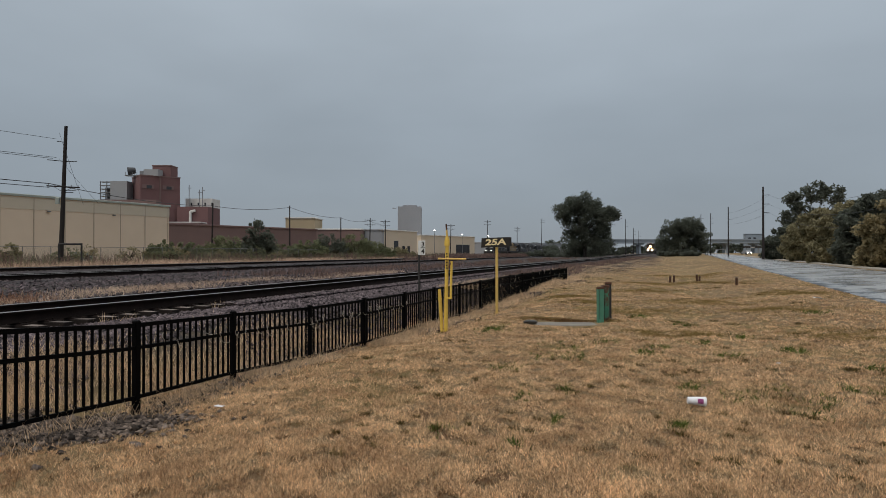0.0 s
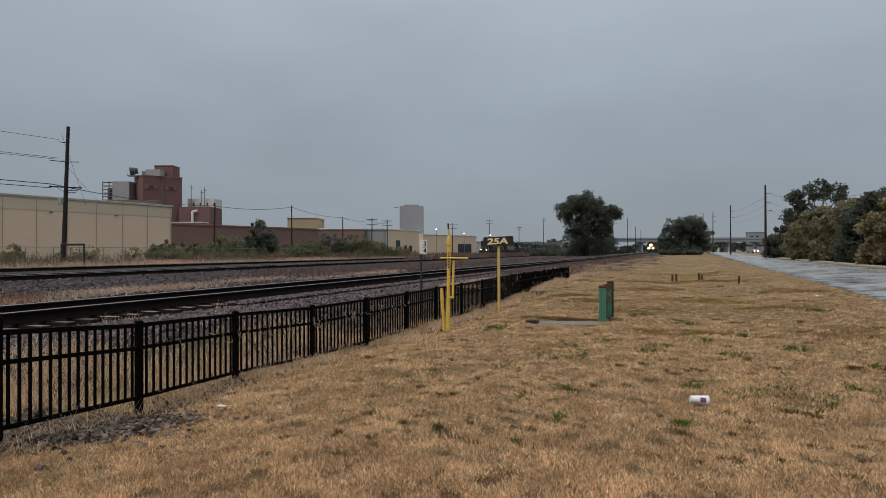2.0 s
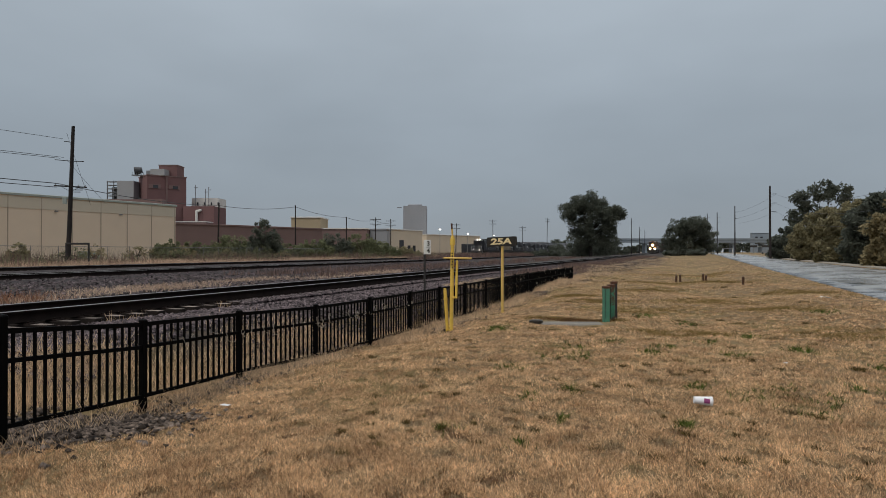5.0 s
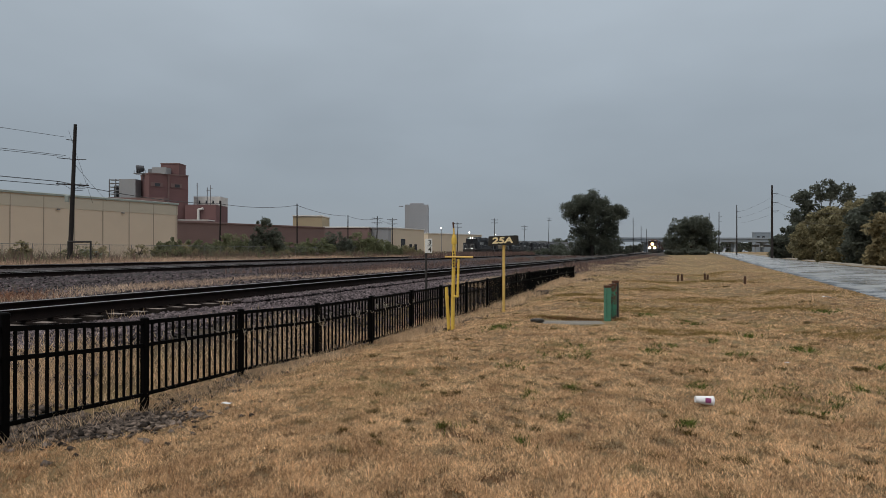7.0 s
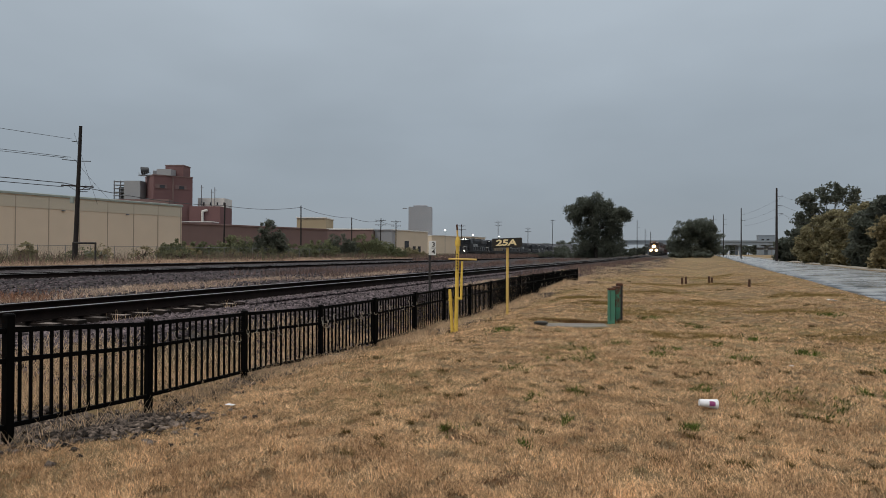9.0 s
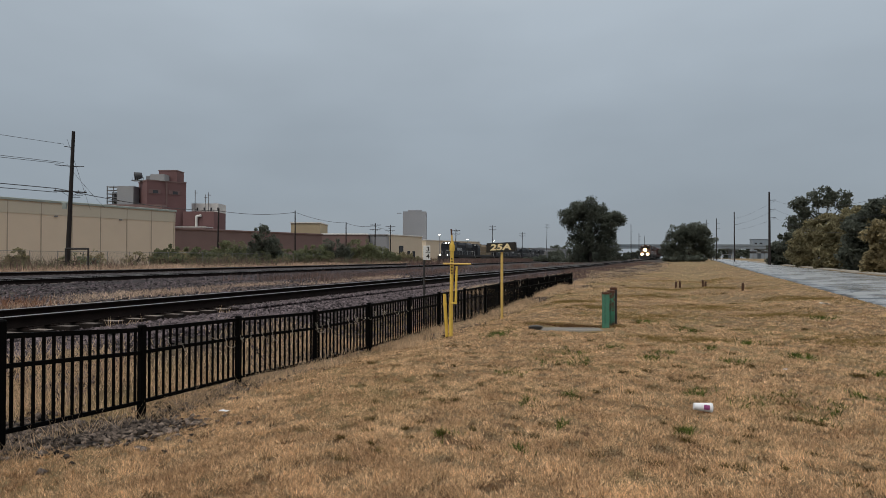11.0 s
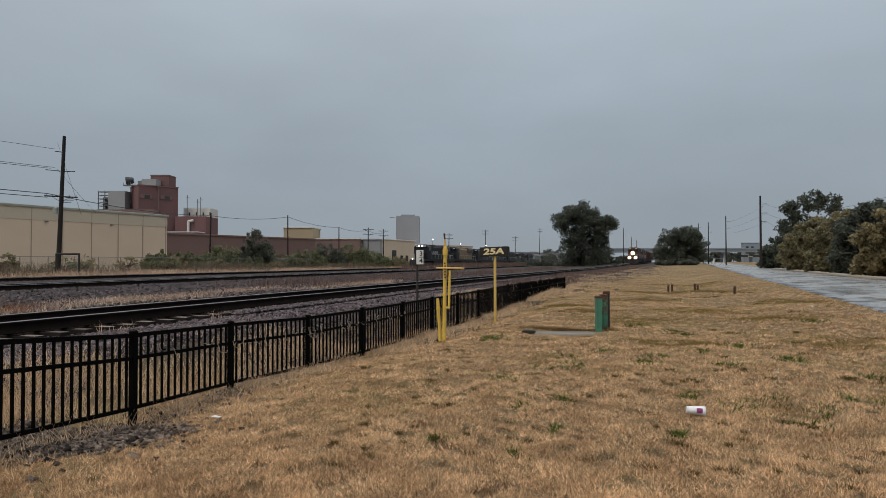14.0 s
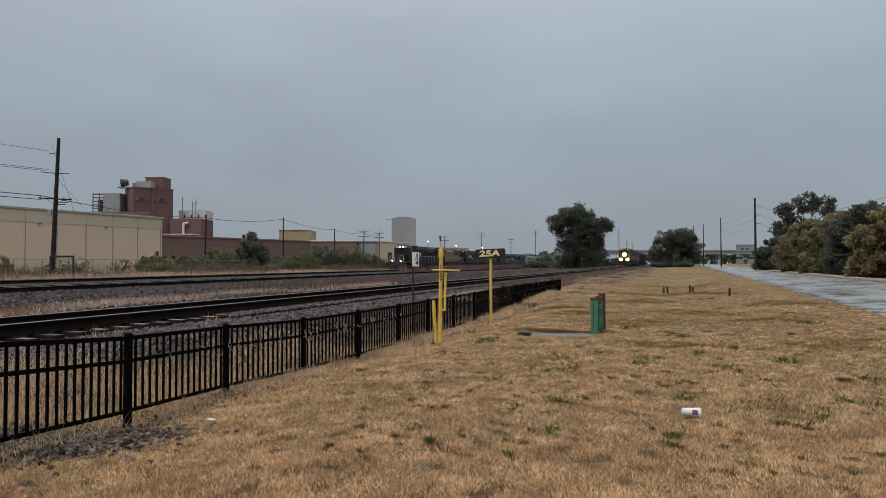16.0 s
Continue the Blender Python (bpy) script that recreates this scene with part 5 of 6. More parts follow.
def chain_link_fence():
    root = thing("chain_link_fence", Matrix.Identity(4), "grey chain-link fence before the warehouse", "fence")
    a, b = Vector((-58.5, 18.0)), Vector((-56.0, 96.0))
    n = 27
    wires = Shape()
    for i in range(n + 1):
        p = a.lerp(b, i / n)
        z = float(height(p.x, p.y))
        part("post", Shape().tube((p.x, p.y, z - 0.2), (p.x, p.y, z + 2.0), 0.035, n=6), M["galvanised"], root)
        if i < n:
            q = a.lerp(b, (i + 1) / n)
            part("top_rail", Shape().tube((p.x, p.y, z + 1.95), (q.x, q.y, z + 1.95), 0.025, n=5), M["galvanised"], root)
            for k in range(16):
                u, w = p.lerp(q, k / 16), p.lerp(q, (k + 3) / 16)
                wires.tube((u.x, u.y, z + 0.05), (w.x, w.y, z + 1.95), 0.004, n=3, caps=False)
                wires.tube((w.x, w.y, z + 0.05), (u.x, u.y, z + 1.95), 0.004, n=3, caps=False)
    part("wire_mesh", wires, M["galvanised"], root, "woven wire mesh")


chain_link_fence()


def pipe_stand():
    z = float(height(-49.2, 42.3))
    root = thing("pipe_barrier", pose(-50.2, 41.6, z, 0, 0, 19), "dark steel pipe barrier beside the pole", "barrier")
    part("rail", Shape().tube((0, 0, 2.1), (2.1, 0, 2.1), 0.09, n=8), M["loco_under"], root)
    for x in (0.05, 2.05):
        part("leg", Shape().tube((x, 0, -0.2), (x, 0, 2.1), 0.08, n=8), M["loco_under"], root)


pipe_stand()
low_building("brick_shed", (-103.0, 112.5), (-90.0, 153.7), 7.9, 20, "brown_brick", "long low dark brown brick shed", "brown_brick")
low_building("ochre_building", (-106.7, 164.1), (-98.4, 167.0), 12.0, 12, "ochre_wall", "square ochre building above the sheds", "white_trim")
low_building("pale_shed", (-95.4, 162.8), (-82.9, 167.1), 8.4, 12, "brown_brick", "brown shed with a pale roof line", "white_trim")
low_building("grey_shed", (-84.3, 171.9), (-79.5, 173.6), 8.4, 10, "silo_grey", "small dark grey shed", None)
low_building("cream_building", (-85.2, 187.4), (-82.2, 209.7), 9.0, 30, "cream_wall", "cream rendered industrial building", "white_trim",
             ((8.0, 3.6, 2.6, 4.0), (13.0, 2.6, 1.6, 2.6), (16.5, 2.6, 1.6, 2.6)))
low_building("cream_warehouse", (-93.4, 242.8), (-81.0, 278.9), 8.8, 24, "cream_wall", "long cream warehouse under floodlights", "white_trim",
             ((29.0, 3.0, 10.0, 4.4),))
low_building("far_sheds", (-81.0, 321.2), (-57.6, 403.3), 7.0, 20, "silo_grey", "grey sheds in the far distance", "silo_grey")


def silo():
    m, n = frame_of((-118.2, 276.6), (-107.8, 280.2))
    root = thing("silo_tower", m, "plain grey concrete tower block", "tower")
    part("shaft", Shape().box((n, 11, 23.6), (n / 2, 5.5, 11.8)), M["silo_grey"], root)
    part("cap", Shape().box((n * 0.6, 8, 0.9), (n / 2, 5.5, 24.0), 0.2), M["silo_grey"], root)
    part("bracket", Shape().box((2.2, 0.3, 0.3), (-1.8, 0.5, 22.8)), M["steel_grey"], root)


silo()


def floodlight(x, y, z, turn):
    root = thing("floodlight", pose(x, y, 0.4, 0, 0, turn), "lit floodlight on a thin mast", "floodlight", "yard floodlights")
    part("mast", Shape().tube((0, 0, -0.3), (0, 0, z - 0.4), 0.11, 0.07, n=6), M["steel_grey"], root)
    part("lamp_head", Shape().box((0.8, 0.4, 0.45), (0, 0, z - 0.3), 0.05), M["steel_grey"], root)
    part("lens", Shape().box((0.5, 0.06, 0.3), (0, -0.22, z - 0.3)), M["flood"], root, "glowing lens")


for x, y, z in ((-80.2, 222.5, 10.0), (-76.8, 246.5, 9.0), (-70.2, 262.5, 8.6)):
    floodlight(x, y, z, 22)


def overpass():
    root = thing("road_bridge", pose(-60.0, 488.0, 0.9, 0, 0, 19), "grey concrete road bridge with haze in its colour", "bridge")
    # bridge and block beyond get their haze from the material's colour
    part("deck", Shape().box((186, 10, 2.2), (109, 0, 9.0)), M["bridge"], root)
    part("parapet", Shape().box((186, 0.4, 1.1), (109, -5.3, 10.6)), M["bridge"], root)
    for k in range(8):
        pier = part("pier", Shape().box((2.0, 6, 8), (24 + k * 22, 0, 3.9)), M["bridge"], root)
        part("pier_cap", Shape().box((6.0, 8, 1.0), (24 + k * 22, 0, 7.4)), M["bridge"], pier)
    low_building("distant_block", (63.0, 550.7), (75.0, 554.6), 16.5, 4, "bridge", "grey block with haze in its colour beyond the road bridge", None, ((3, 13, 2, 1.6), (7, 13, 2, 1.6)))


overpass()


# ---------------------------------------------------------------- trees and shrubs
def leaf_cloud(rng, centres, radii, per, size):
    """Leaves as small folded pairs of triangles scattered in clumps."""
    k = np.repeat(np.arange(len(centres)), per)
    n = len(k)
    d = rng.normal(0, 1, (n, 3))
    d /= np.linalg.norm(d, axis=1)[:, None]
    p = centres[k] + d * (radii[k] * rng.uniform(0.25, 1.05, n) ** 0.7)[:, None]
    a, b = rng.normal(0, 1, (n, 3)), rng.normal(0, 1, (n, 3))
    a /= np.linalg.norm(a, axis=1)[:, None]
    b -= a * (a * b).sum(1)[:, None]
    b /= np.linalg.norm(b, axis=1)[:, None]
    s = (size * rng.uniform(0.5, 1.3, n))[:, None]
    v = np.stack([p - a * s, p + b * s * 0.55, p + a * s, p - b * s * 0.55], 1).reshape(-1, 3)
    f = np.arange(n)[:, None] * 4 + np.array([[0, 1, 2, 3]])
    return v, f


def tree(name, x, y, h, w, mat, label, seed, bottom=0.18, clumps=60, per=130, size=0.28, trunk=0.3, lumps=(), category="tree", group="", base=None):
    """A trunk with limbs and a crown of leaf clumps. lumps: (across, up, spread) shares of the width and height that shape the outline."""
    rng = np.random.default_rng(seed)
    z = float(height(x, y)) if base is None else base
    root = thing(name, pose(x, y, z, 0, 0, 19), label, category, group)
    lumps = lumps or ((0, 0.6, 0.4), (-0.22, 0.5, 0.28), (0.22, 0.5, 0.28))
    cs, rs = [], []
    for i in range(clumps):
        a, u, sp = lumps[i % len(lumps)]
        d = rng.normal(0, 1, 3)
        d /= np.linalg.norm(d)
        q = rng.uniform(0.35, 1.0) ** 0.5
        c = np.array([a * w + d[0] * sp * w * q, d[1] * sp * w * q, u * h + d[2] * sp * h * 0.85 * q])
        c[2] = np.clip(c[2], bottom * h, h)
        cs.append(c)
        rs.append(rng.uniform(0.045, 0.1) * (w + h) / 2)
    cs, rs = np.array(cs), np.array(rs)
    v, f = leaf_cloud(rng, cs, rs, per, size)
    part("crown", soup("crown", v, f, M[mat]), None, root)
    s = Shape()
    top = h * 0.62
    if trunk:
        s.tube((0, 0, -0.3), (0, 0, h * 0.3), trunk, trunk * 0.75, n=8).tube((0, 0, h * 0.3), (0.02 * w, 0, top), trunk * 0.75, trunk * 0.3, n=7)
    for i in rng.permutation(len(cs))[:14]:
        a = Vector((0, 0, float(rng.uniform(0.12, 0.5)) * h))
        s.tube(a, Vector(cs[i]), max(trunk, 0.12) * 0.36, 0.02, n=5)
    part("trunk", s, M["bark"], root, "dark trunk and limbs")
    return root


FULL = ((0, 0.62, 0.34), (-0.26, 0.45, 0.26), (0.26, 0.45, 0.26), (0, 0.22, 0.42), (0.3, 0.16, 0.24), (-0.3, 0.16, 0.24), (0.1, 0.78, 0.2))
tree("broadleaf_tree", -18.3, 163.0, 16.7, 17.6, "leaf_dark", "large dark green broadleaf tree beside the tracks", 21, bottom=0.03, clumps=320, per=150, size=0.23,
     trunk=0.5, lumps=((-0.18, 0.78, 0.17), (-0.02, 0.82, 0.15), (-0.33, 0.69, 0.14), (0.12, 0.74, 0.16), (-0.1, 0.62, 0.22), (0.02, 0.6, 0.22), (-0.12, 0.45, 0.2), (-0.14, 0.28, 0.18),
                      (-0.05, 0.3, 0.2), (0.2, 0.57, 0.16), (0.27, 0.64, 0.11), (0.36, 0.66, 0.06), (0.22, 0.38, 0.14), (0.25, 0.2, 0.15), (-0.12, 0.12, 0.2), (0.12, 0.12, 0.2), (0.43, 0.64, 0.04)))
tree("round_tree", 5.5, 181.8, 10.6, 14.5, "leaf_dark", "round dark green tree at the track's edge", 22, bottom=0.02, clumps=300, per=110, size=0.22, trunk=0.35, lumps=FULL + ((-0.14, 0.66, 0.26), (0.16, 0.64, 0.26), (0, 0.7, 0.26)))
tree("roadside_tree", 26.6, 131.5, 14.6, 11.5, "leaf_dark", "tall open roadside tree turning dull", 23, bottom=0.2, clumps=85, per=75, size=0.27, trunk=0.4,
     lumps=((0, 0.84, 0.17), (-0.32, 0.7, 0.13), (0.28, 0.78, 0.16), (-0.15, 0.55, 0.2), (0.15, 0.45, 0.25), (-0.42, 0.5, 0.1)), group="roadside trees")
for i, (x, y, h, w, mat, label) in enumerate(((23.6, 142.5, 6.6, 7.0, "leaf_dark", "low dark roadside tree"), (18.6, 113.0, 5.8, 6.5, "leaf_dark", "low dark roadside tree"),
                                              (18.9, 94.0, 7.0, 8.0, "leaf_olive", "olive roadside tree with thinning leaves"), (19.0, 80.5, 7.2, 7.5, "leaf_olive", "olive roadside tree with thinning leaves"),
                                              (18.8, 70.0, 7.4, 7.2, "leaf_dark", "dense dark green roadside tree"), (18.3, 60.5, 6.2, 6.4, "leaf_rust", "russet autumn roadside tree"),
                                              (19.4, 53.5, 6.0, 6.4, "leaf_rust", "russet autumn roadside tree"), (19.5, 46.0, 5.6, 6.0, "leaf_olive", "olive roadside tree with thinning leaves"))):
    tree("roadside_tree", x, y, h, w, mat, label, 24 + i, bottom=0.02, clumps=190, per=80, size=0.16 + 0.0006 * y, trunk=0.2, lumps=FULL, group="roadside trees")
SHRUBS = [(-57.2, 80.7, 7.0, 4.5, "leaf_dark"), (-62.8, 67.2, 3.3, 4.3, "weed_green"), (-63.5, 73.3, 3.1, 6.5, "weed_green"), (-63.5, 80.7, 4.3, 8.0,
          "weed_green"), (-59.4, 90.6, 3.1, 7.5, "weed_green"), (-58.1, 96.3, 4.0, 6.8, "weed_green"), (-58.8, 104.5, 5.8, 6.8, "leaf_dark"), (-55.9,
          109.8, 5.8, 7.5, "weed_green"), (-55.0, 116.4, 3.9, 7.9, "weed_green"), (-61.3, 82.5, 3.2, 6.0, "leaf_dark"), (-58.5, 43.3, 2.5, 2.2, "leaf_olive"), (-55.6, 128.9, 2.7, 8.6, "leaf_olive")]
for i, (x, y, h, w, mat) in enumerate(SHRUBS):
    tree("shrub", x, y, h, w, mat, "rough green shrub beyond the rail yard", 40 + i, bottom=0.0, clumps=170, per=48 if w > 4 else 9, size=0.16, trunk=0.08,
         lumps=((0, 0.6, 0.35), (-0.3, 0.35, 0.25), (0.3, 0.4, 0.25), (0, 0.15, 0.5), (0.1, 0.25, 0.5)), category="shrub", group="shrubs beyond the yard")
for i, y in enumerate((20.5, 25.5, 31.0, 36.5, 46.5, 51.0, 55.5, 60.0, 64.0, 70.5, 77.0, 86.0)):
    tree("shrub", -56.2 + 1.4 * math.sin(i * 2.1), y, 1.5 + 0.9 * abs(math.sin(i * 1.7)), 2.0 + 1.6 * abs(math.sin(i * 2.9)), ("leaf_olive", "weed_green", "leaf_rust")[i % 3],
         ("thin olive shrub", "rank green weed", "russet dying shrub")[i % 3] + " growing through the chain-link fence", 120 + i, bottom=0.0, clumps=46, per=17, size=0.085, trunk=0.05,
         lumps=((0, 0.75, 0.25), (-0.3, 0.55, 0.2), (0.3, 0.6, 0.2), (0, 0.25, 0.45)), category="shrub", group="shrubs along the chain-link fence")
for i, (x, y, h, w) in enumerate(((-33.0, 235.0, 5.5, 22.0), (-36.0, 205.0, 2.2, 16.0), (-20.5, 187.0, 3.0, 12.0), (-17.0, 222.0, 3.4, 9.0), (4.0, 165.0, 1.6, 10.0))):
    tree("shrub", x, y, h, w, "leaf_dark", "dull green thicket beside the tracks", 60 + i, bottom=0.0, clumps=70, per=80, size=0.3, trunk=0.08,
         lumps=((0, 0.5, 0.35), (-0.3, 0.35, 0.25), (0.3, 0.35, 0.25), (0, 0.15, 0.45)), category="shrub", group="thickets beside the tracks")
for i in range(16):
    x = -150 + i * 24 + random.uniform(-6, 6)
    tree("distant_tree", x, 600 + random.uniform(-30, 60), random.uniform(9, 15), random.uniform(22, 34), "leaf_dark", "blurred tree on the far horizon", 80 + i, bottom=0.0, clumps=70, per=26,
         size=1.2, trunk=0.3, lumps=FULL, group="distant trees")


# ---------------------------------------------------------------- trains
def wheel_mesh():
    s = Shape()
    for sx in (-0.76, 0.76):
        s.tube((sx - 0.065, 0, 0), (sx + 0.065, 0, 0), 0.5, n=18)
    return s.tube((-0.76, 0, 0), (0.76, 0, 0), 0.09, n=8).box((1.66, 0.16, 0.55), (0, 0, 0), 0.02).mesh("wheelset", M["loco_under"])


WHEELS = wheel_mesh()


def locomotive(m, body, nose, label, stripe=None, lights="headlight_white"):
    """A six-axle road locomotive, 22 m long; its front looks to -y, z = 0 on the rails, the origin at its front."""
    root = thing("locomotive", m, label, "locomotive", "locomotives")
    part("underframe", Shape().box((2.9, 21.4, 0.42), (0, 11.0, 1.45), 0.04), M["loco_under"], root)
    part("fuel_tank", Shape().prism([(-1.4, 1.25), (1.4, 1.25), (1.3, 0.55), (1.0, 0.35), (-1.0, 0.35), (-1.3, 0.55)], 7.6, 13.6), M["loco_under"], root)
    part("pilot", Shape().prism([(-1.45, 0.2), (1.45, 0.2), (1.45, 1.5), (-1.45, 1.5)], 0.15, 0.45), M["loco_under"], root, "dark front pilot plate")
    part("coupler", Shape().box((0.3, 0.7, 0.3), (0, -0.1, 0.95), 0.05), M["loco_under"], root)
    part("nose", Shape().prism([(-0.95, 1.65), (0.95, 1.65), (0.95, 2.9), (0.7, 3.15), (-0.7, 3.15), (-0.95, 2.9)], 1.3, 3.3), M[nose], root, "short front hood")
    cab = part("cab", Shape().prism([(-1.5, 1.65), (1.5, 1.65), (1.5, 4.1), (0.95, 4.62), (-0.95, 4.62), (-1.5, 4.1)], 3.0, 5.6), M[nose], root)
    for sx in (-0.72, 0.72):
        part("windscreen", Shape().box((0.95, 0.05, 0.62), (sx, 2.98, 3.75)), M["window_dark"], cab)
    for sx in (-1.51, 1.51):
        part("side_window", Shape().box((0.05, 1.5, 0.7), (sx, 4.4, 3.65)), M["window_dark"], cab)
    for sx in (-0.8, 0.8):
        part("number_board", Shape().box((0.52, 0.1, 0.24), (sx, 2.94, 4.3), 0.02), M["loco_white"], cab, "pale number board with plain bars")
    part("visor", Shape().box((2.5, 0.5, 0.06), (0, 2.82, 4.14), 0.02), M[nose], cab)
    part("centre_pillar", Shape().box((0.34, 0.08, 0.8), (0, 2.95, 3.75), 0.02), M[nose], cab)
    part("nose_door", Shape().box((0.62, 0.04, 1.3), (0.4, 1.29, 2.35)), M["loco_under"], root)
    part("snow_plough", Shape().prism([(-1.45, 0.15), (1.45, 0.15), (1.1, 0.75), (-1.1, 0.75)], -0.2, 0.2), M["loco_under"], root)
    part("front_handrail", Shape().tube((-1.35, 0.3, 2.6), (-0.45, 0.3, 2.6), 0.03, n=5).tube((0.45, 0.3, 2.6), (1.35, 0.3, 2.6), 0.03, n=5), M["loco_white"], root, "pale front handrail")
    for sx in (-1.35, -0.45, 0.45, 1.35):
        part("front_stanchion", Shape().tube((sx, 0.3, 1.5), (sx, 0.3, 2.6), 0.03, n=5), M["loco_white"], root)
    for sx in (-1.38, 1.38):
        for k in range(4):
            part("step", Shape().box((0.3, 0.5, 0.05), (sx, 0.75, 0.45 + k * 0.32)), M["loco_white"], root, "pale step edge")
    hood = part("long_hood", Shape().prism([(-0.98, 1.65), (0.98, 1.65), (0.98, 4.05), (0.7, 4.5), (-0.7, 4.5), (-0.98, 4.05)], 5.6, 20.9), M[body], root, "long engine hood")
    part("radiator", Shape().prism([(-1.45, 3.5), (1.45, 3.5), (1.45, 4.3), (0.9, 4.7), (-0.9, 4.7), (-1.45, 4.3)], 15.6, 20.2), M["loco_roof"], hood)
    part("dynamic_brake", Shape().box((2.2, 2.4, 0.5), (0, 7.4, 4.4), 0.1), M[body], hood)
    part("exhaust", Shape().box((0.7, 1.6, 0.4), (0, 11.4, 4.6), 0.06), M["loco_roof"], hood)
    for k in range(6):
        for sx in (-0.99, 0.99):
            part("hood_door", Shape().box((0.03, 1.5, 1.7), (sx, 6.8 + k * 1.6, 2.7)), M[body], hood)
    if stripe:
        for sx in (-1.0, 1.0):
            for k, wide in enumerate((0.5, 0.34, 0.46, 0.4, 0.52, 0.36, 0.44)):
                part("lettering_bar", Shape().box((0.02, wide, 0.62 - 0.1 * (k % 2)), (sx * 1.018, 7.2 + k * 0.72, 3.05)), M[stripe], hood, "pale painted lettering bar")
    for sx in (-1.42, 1.42):
        part("walkway", Shape().box((0.1, 15.0, 0.12), (sx, 13.0, 1.7)), M["loco_roof"], root)
        part("handrail", Shape().tube((sx, 5.8, 2.65), (sx, 20.6, 2.65), 0.03, n=5), M["loco_white"], root)
        for k in range(7):
            part("stanchion", Shape().tube((sx, 5.9 + k * 2.4, 1.7), (sx, 5.9 + k * 2.4, 2.65), 0.025, n=5), M["loco_white"], root)
    for y in (3.8, 18.0):
        part("bogie_frame", Shape().box((2.5, 5.0, 0.5), (0, y, 0.72), 0.08), M["loco_under"], root)
        for k in (-1.9, 0, 1.9):
            part("wheelset", WHEELS, None, root, at=pose(0, y + k, 0.5))
    # bright lamps are drawn oversized to imitate their bloom
    for sx in (-0.82, 0.82):
        part("ditch_light", Shape().tube((sx, 0.1, 1.68), (sx, 0.2, 1.68), 0.33 if lights == "headlight" else 0.10, n=14), M[lights], root, "glowing ditch light")
    if lights == "headlight":
        # added glowing discs behind the lamps, standing in for their orange glare
        for sx, y, z, r in ((-0.82, 0.16, 1.68, 0.5), (0.82, 0.16, 1.68, 0.5), (0, 1.26, 3.0, 0.56)):
            part("lamp_halo", Shape().tube((sx, y, z), (sx, y + 0.06, z), r, n=18), M["lamp_halo"], root, "warm glowing disc for the lamp's halo")
        part("headlight", Shape().tube((0, 1.2, 3.0), (0, 1.32, 3.0), 0.4, n=16), M[lights], root, "glowing main headlight")
    else:
        for sx in (-0.3, 0.3):
            part("headlight", Shape().tube((sx, 2.86, 4.36), (sx, 2.96, 4.36), 0.13, n=12), M[lights], root, "glowing main headlight")
    return root


def freight_car(m, mat, label):
    root = thing("covered_hopper", m, label, "freight car", "freight cars")
    part("body", Shape().prism([(-1.5, 1.5), (-0.8, 0.9), (0.8, 0.9), (1.5, 1.5), (1.55, 4.0), (1.1, 4.5), (-1.1, 4.5), (-1.55, 4.0)], 0.8, 17.0), M[mat], root)
    for k in range(9):
        for sx in (-1.56, 1.56):
            part("rib", Shape().box((0.1, 0.12, 2.5), (sx, 1.2 + k * 1.9, 2.75)), M[mat], root)
    part("roof_walk", Shape().box((0.7, 15.6, 0.08), (0, 8.9, 4.6)), M["steel_grey"], root)
    for y in (2.2, 15.6):
        part("bogie_frame", Shape().box((2.3, 2.4, 0.4), (0, y, 0.6), 0.06), M["loco_under"], root)
        for k in (-0.9, 0.9):
            part("wheelset", WHEELS, None, root, at=pose(0, y + k, 0.5))
    return root


FAR_TRAIN = [locomotive(Matrix.Identity(4), "loco_black", "loco_black", "black road locomotive with lit ditch lights", "loco_white"),
             locomotive(Matrix.Identity(4), "loco_tan", "loco_black", "dark locomotive with a dull tan engine hood", None, "loco_roof"),
             locomotive(Matrix.Identity(4), "loco_black", "loco_black", "black trailing locomotive with pale lettering bars", "loco_white", "loco_roof"),
             locomotive(Matrix.Identity(4), "loco_black", "loco_roof", "black trailing locomotive in the mist", "loco_white", "loco_roof"),
             locomotive(Matrix.Identity(4), "loco_black", "loco_black", "black trailing locomotive in the mist", None, "loco_roof"),
             locomotive(Matrix.Identity(4), "loco_black", "loco_roof", "black trailing locomotive in the mist", "loco_white", "loco_roof"),
             locomotive(Matrix.Identity(4), "loco_black", "loco_black", "black trailing locomotive in the mist", None, "loco_roof")] + \
            [freight_car(Matrix.Identity(4), "hopper_grey", "pale grey covered hopper car") for _ in range(4)]
FAR_STEP = [0, 22.6, 45.2, 67.8, 90.4, 113.0, 135.6, 158.4, 176.4, 194.4, 212.4]
NEAR_TRAIN = [locomotive(Matrix.Identity(4), "loco_rust", "loco_orange", "rust-red locomotive with bright glowing headlights", None, "headlight"),
              locomotive(Matrix.Identity(4), "loco_rust", "loco_rust", "rust-red trailing locomotive behind the leader", None, "loco_roof")] + \
             [freight_car(Matrix.Identity(4), "loco_rust", "rust-brown covered hopper car") for _ in range(3)]
NEAR_STEP = [0, 22.6, 45.4, 63.4, 81.4]


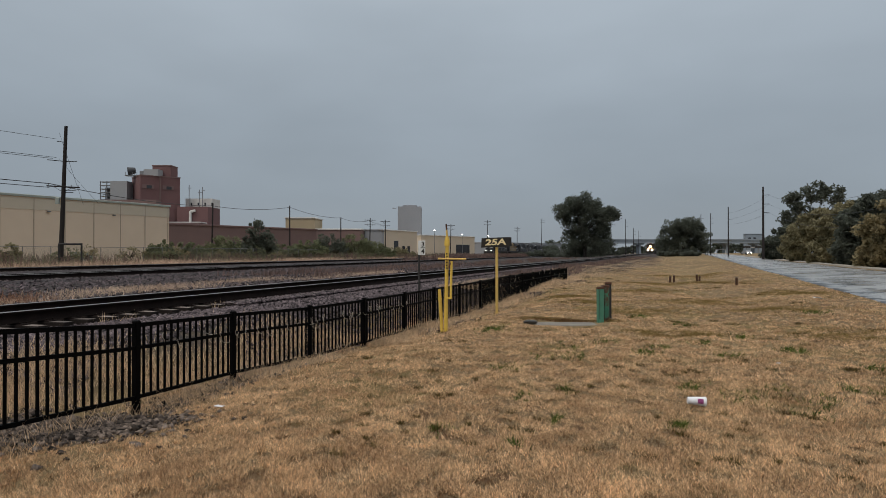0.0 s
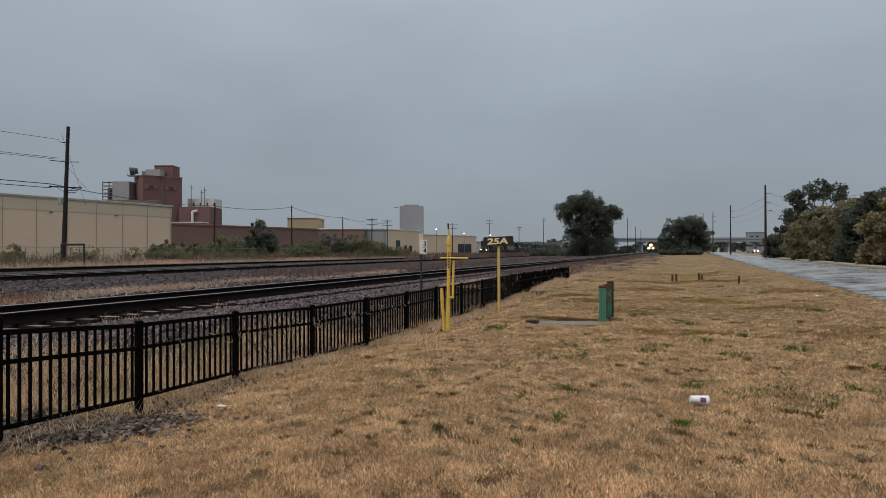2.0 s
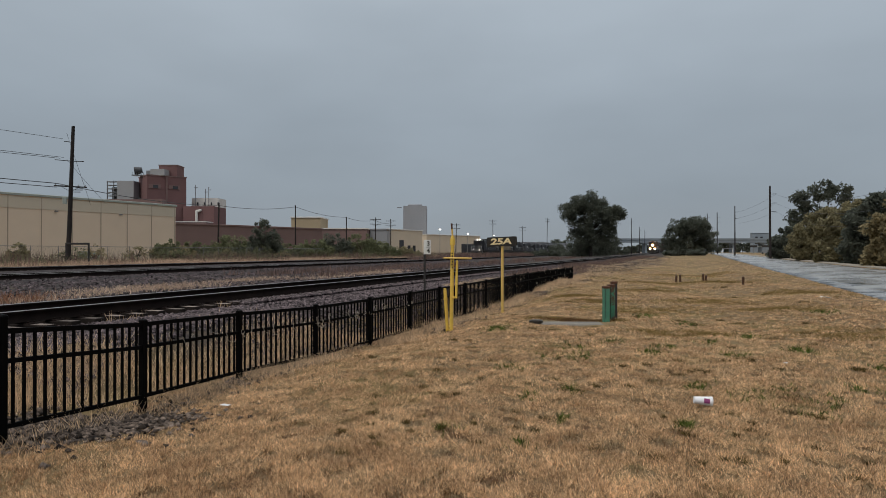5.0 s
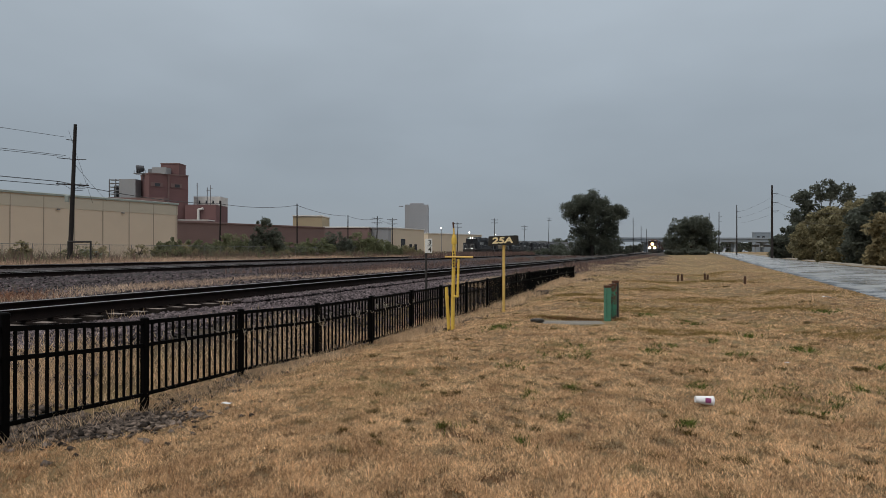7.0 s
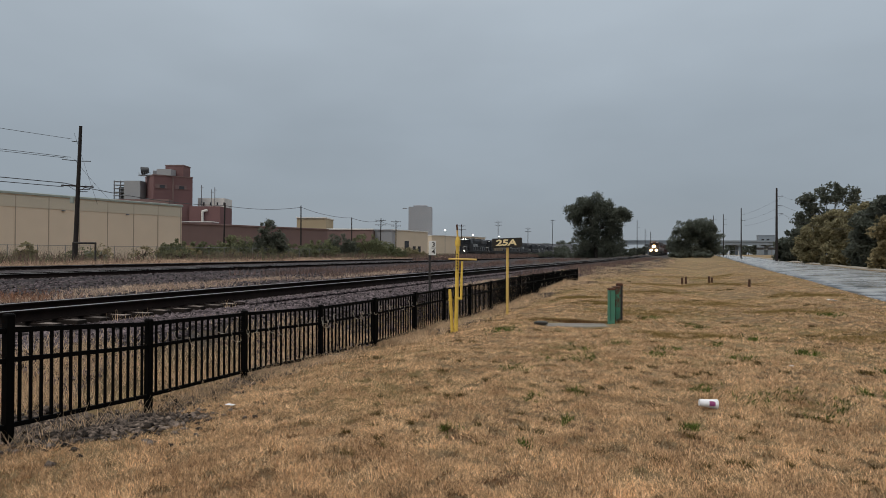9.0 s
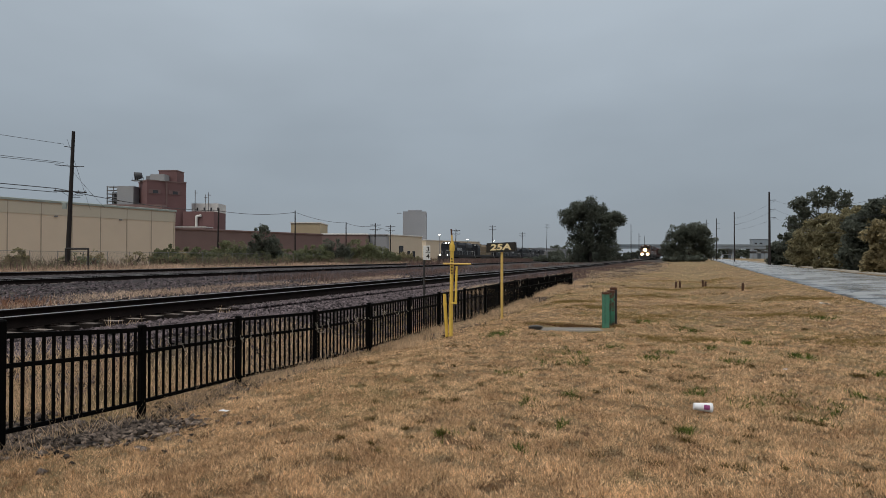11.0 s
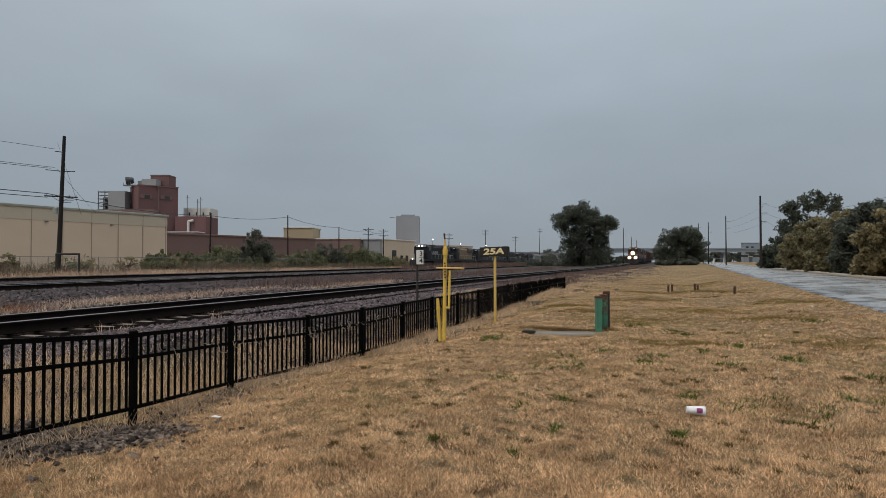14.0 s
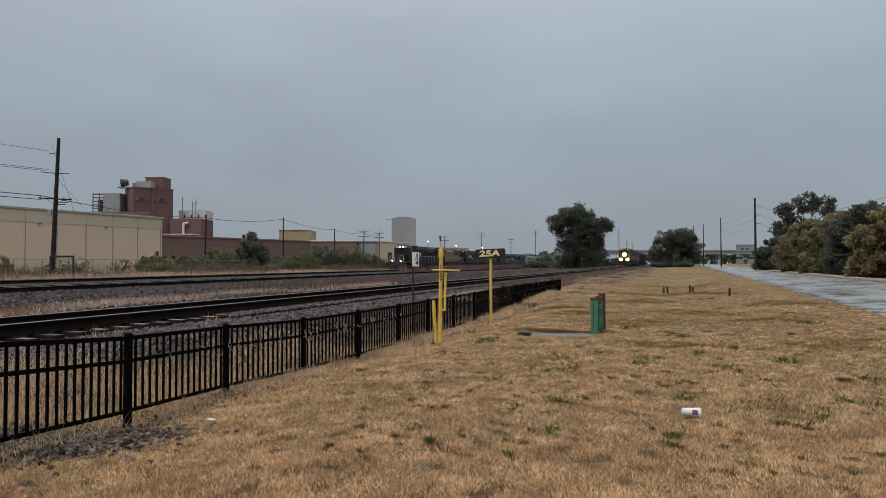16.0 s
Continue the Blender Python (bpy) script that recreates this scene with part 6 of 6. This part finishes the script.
def small_car():
    root = thing("car", pose(45, 245, 1.0), "small silver car with its headlights on", "car")
    part("body", Shape().prism([(-2.2, 0.3), (2.2, 0.3), (2.2, 0.75), (1.4, 0.95), (0.7, 1.42), (-1.2, 1.42), (-2.0, 0.95), (-2.2, 0.8)], -0.85, 0.85), M["car_silver"], root, at=pose(0, 0, 0, 0, 0, 90))
    for x in (-0.8, 0.8):
        for y in (-1.35, 1.35):
            part("wheel", Shape().tube((x - 0.1, y, 0.32), (x + 0.1, y, 0.32), 0.32, n=12), M["rubber"], root)
    part("windscreen", Shape().box((1.3, 0.05, 0.42), (0, -1.0, 1.18)), M["window_dark"], root)
    for x in (-0.62, 0.62):
        part("headlight", Shape().tube((x, -2.26, 0.68), (x, -2.15, 0.68), 0.16, n=10), M["headlight_white"], root, "lit headlight")
    return root


CAR = small_car()


def crossing_signal(x, y, turn):
    root = thing("crossing_signal", pose(x, y, float(height(x, y)), 0, 0, turn), "dark crossing signal on a pale post", "crossing signal", "crossing signals")
    part("post", Shape().tube((0, 0, -0.2), (0, 0, 3.4), 0.09, n=8), M["galvanised"], root)
    part("hood", Shape().box((2.6, 0.3, 0.8), (0, -0.1, 2.7), 0.1), M["loco_under"], root)
    part("arm", Shape().box((3.4, 0.08, 0.16), (2.6, -0.2, 2.5)), M["white_trim"], root)


crossing_signal(29.3, 253.0, 19), crossing_signal(33.2, 254.0, 19)


def white_gate():
    root = thing("white_barrier", pose(19.5, 262.0, float(height(19.5, 262.0)), 0, 0, 19), "low white pipe barrier beside the road", "barrier")
    part("top_bar", Shape().box((4.0, 0.15, 0.22), (2.0, 0, 1.9)), M["galvanised"], root)
    for x in (0.1, 3.9):
        part("leg", Shape().box((0.15, 0.15, 2.2), (x, 0, 0.9)), M["white_trim"], root)


white_gate()


# ---------------------------------------------------------------- what moves
def far_spot(s):
    p = far_line(40.0)(np.array([s]))[0]
    return pose(float(p[0]), float(p[1]), 0.55, 0, 0, 2.75)


def near_spot(y):
    x0, x1 = float(near_x(y)), float(near_x(y + 20))
    turn = -math.degrees(math.atan2(x1 - x0, 20))
    lift = math.degrees(math.atan2(float(near_z(y + 20) - near_z(y)), 20))
    return pose(x0, y, float(near_z(y)), lift, 0, turn)


FAR_KEYS = [(0, 185.0), (3, 171.7), (6.5, 156.0), (9, 143.0), (11.5, 131.0), (13, 124.0), (14.5, 116.8), (16, 110.0)]
NEAR_KEYS = [(0, 281.0), (3, 260.6), (6.5, 236.8), (9, 219.8), (11.5, 202.8), (13, 192.6), (14.5, 182.4), (16, 172.2)]


def motions():
    for ob, step in zip(FAR_TRAIN, FAR_STEP):
        walk(ob, [(t, far_spot(s + step)) for t, s in FAR_KEYS])
    for ob, step in zip(NEAR_TRAIN, NEAR_STEP):
        walk(ob, [(t, near_spot(y + step)) for t, y in NEAR_KEYS])
    # wheels roll with their vehicles, by steps of four frames
    for train, speed in ((FAR_TRAIN, 4.69), (NEAR_TRAIN, 6.8)):
        for ob in train:
            for wheel in [c for c in ob.children if c.name.startswith("wheelset")]:
                x, y, z = wheel.location
                walk(wheel, [(k * 4 / 30, pose(x, y, z, math.degrees(speed * k * 4 / 30 / 0.5), 0, 0)) for k in range(121)])
    walk(CAR, [(t, pose(x, y, float(height(x, y)), 0, 0, turn)) for t, x, y, turn in CAR_KEYS])


CAR_KEYS = [(0, 27.7, 241, 20), (2, 28.4, 236, 22), (4, 29.1, 231, 28), (6, 33.5, 226, 55), (8, 43.0, 222, 75), (16, 90.0, 215, 85)]
motions()
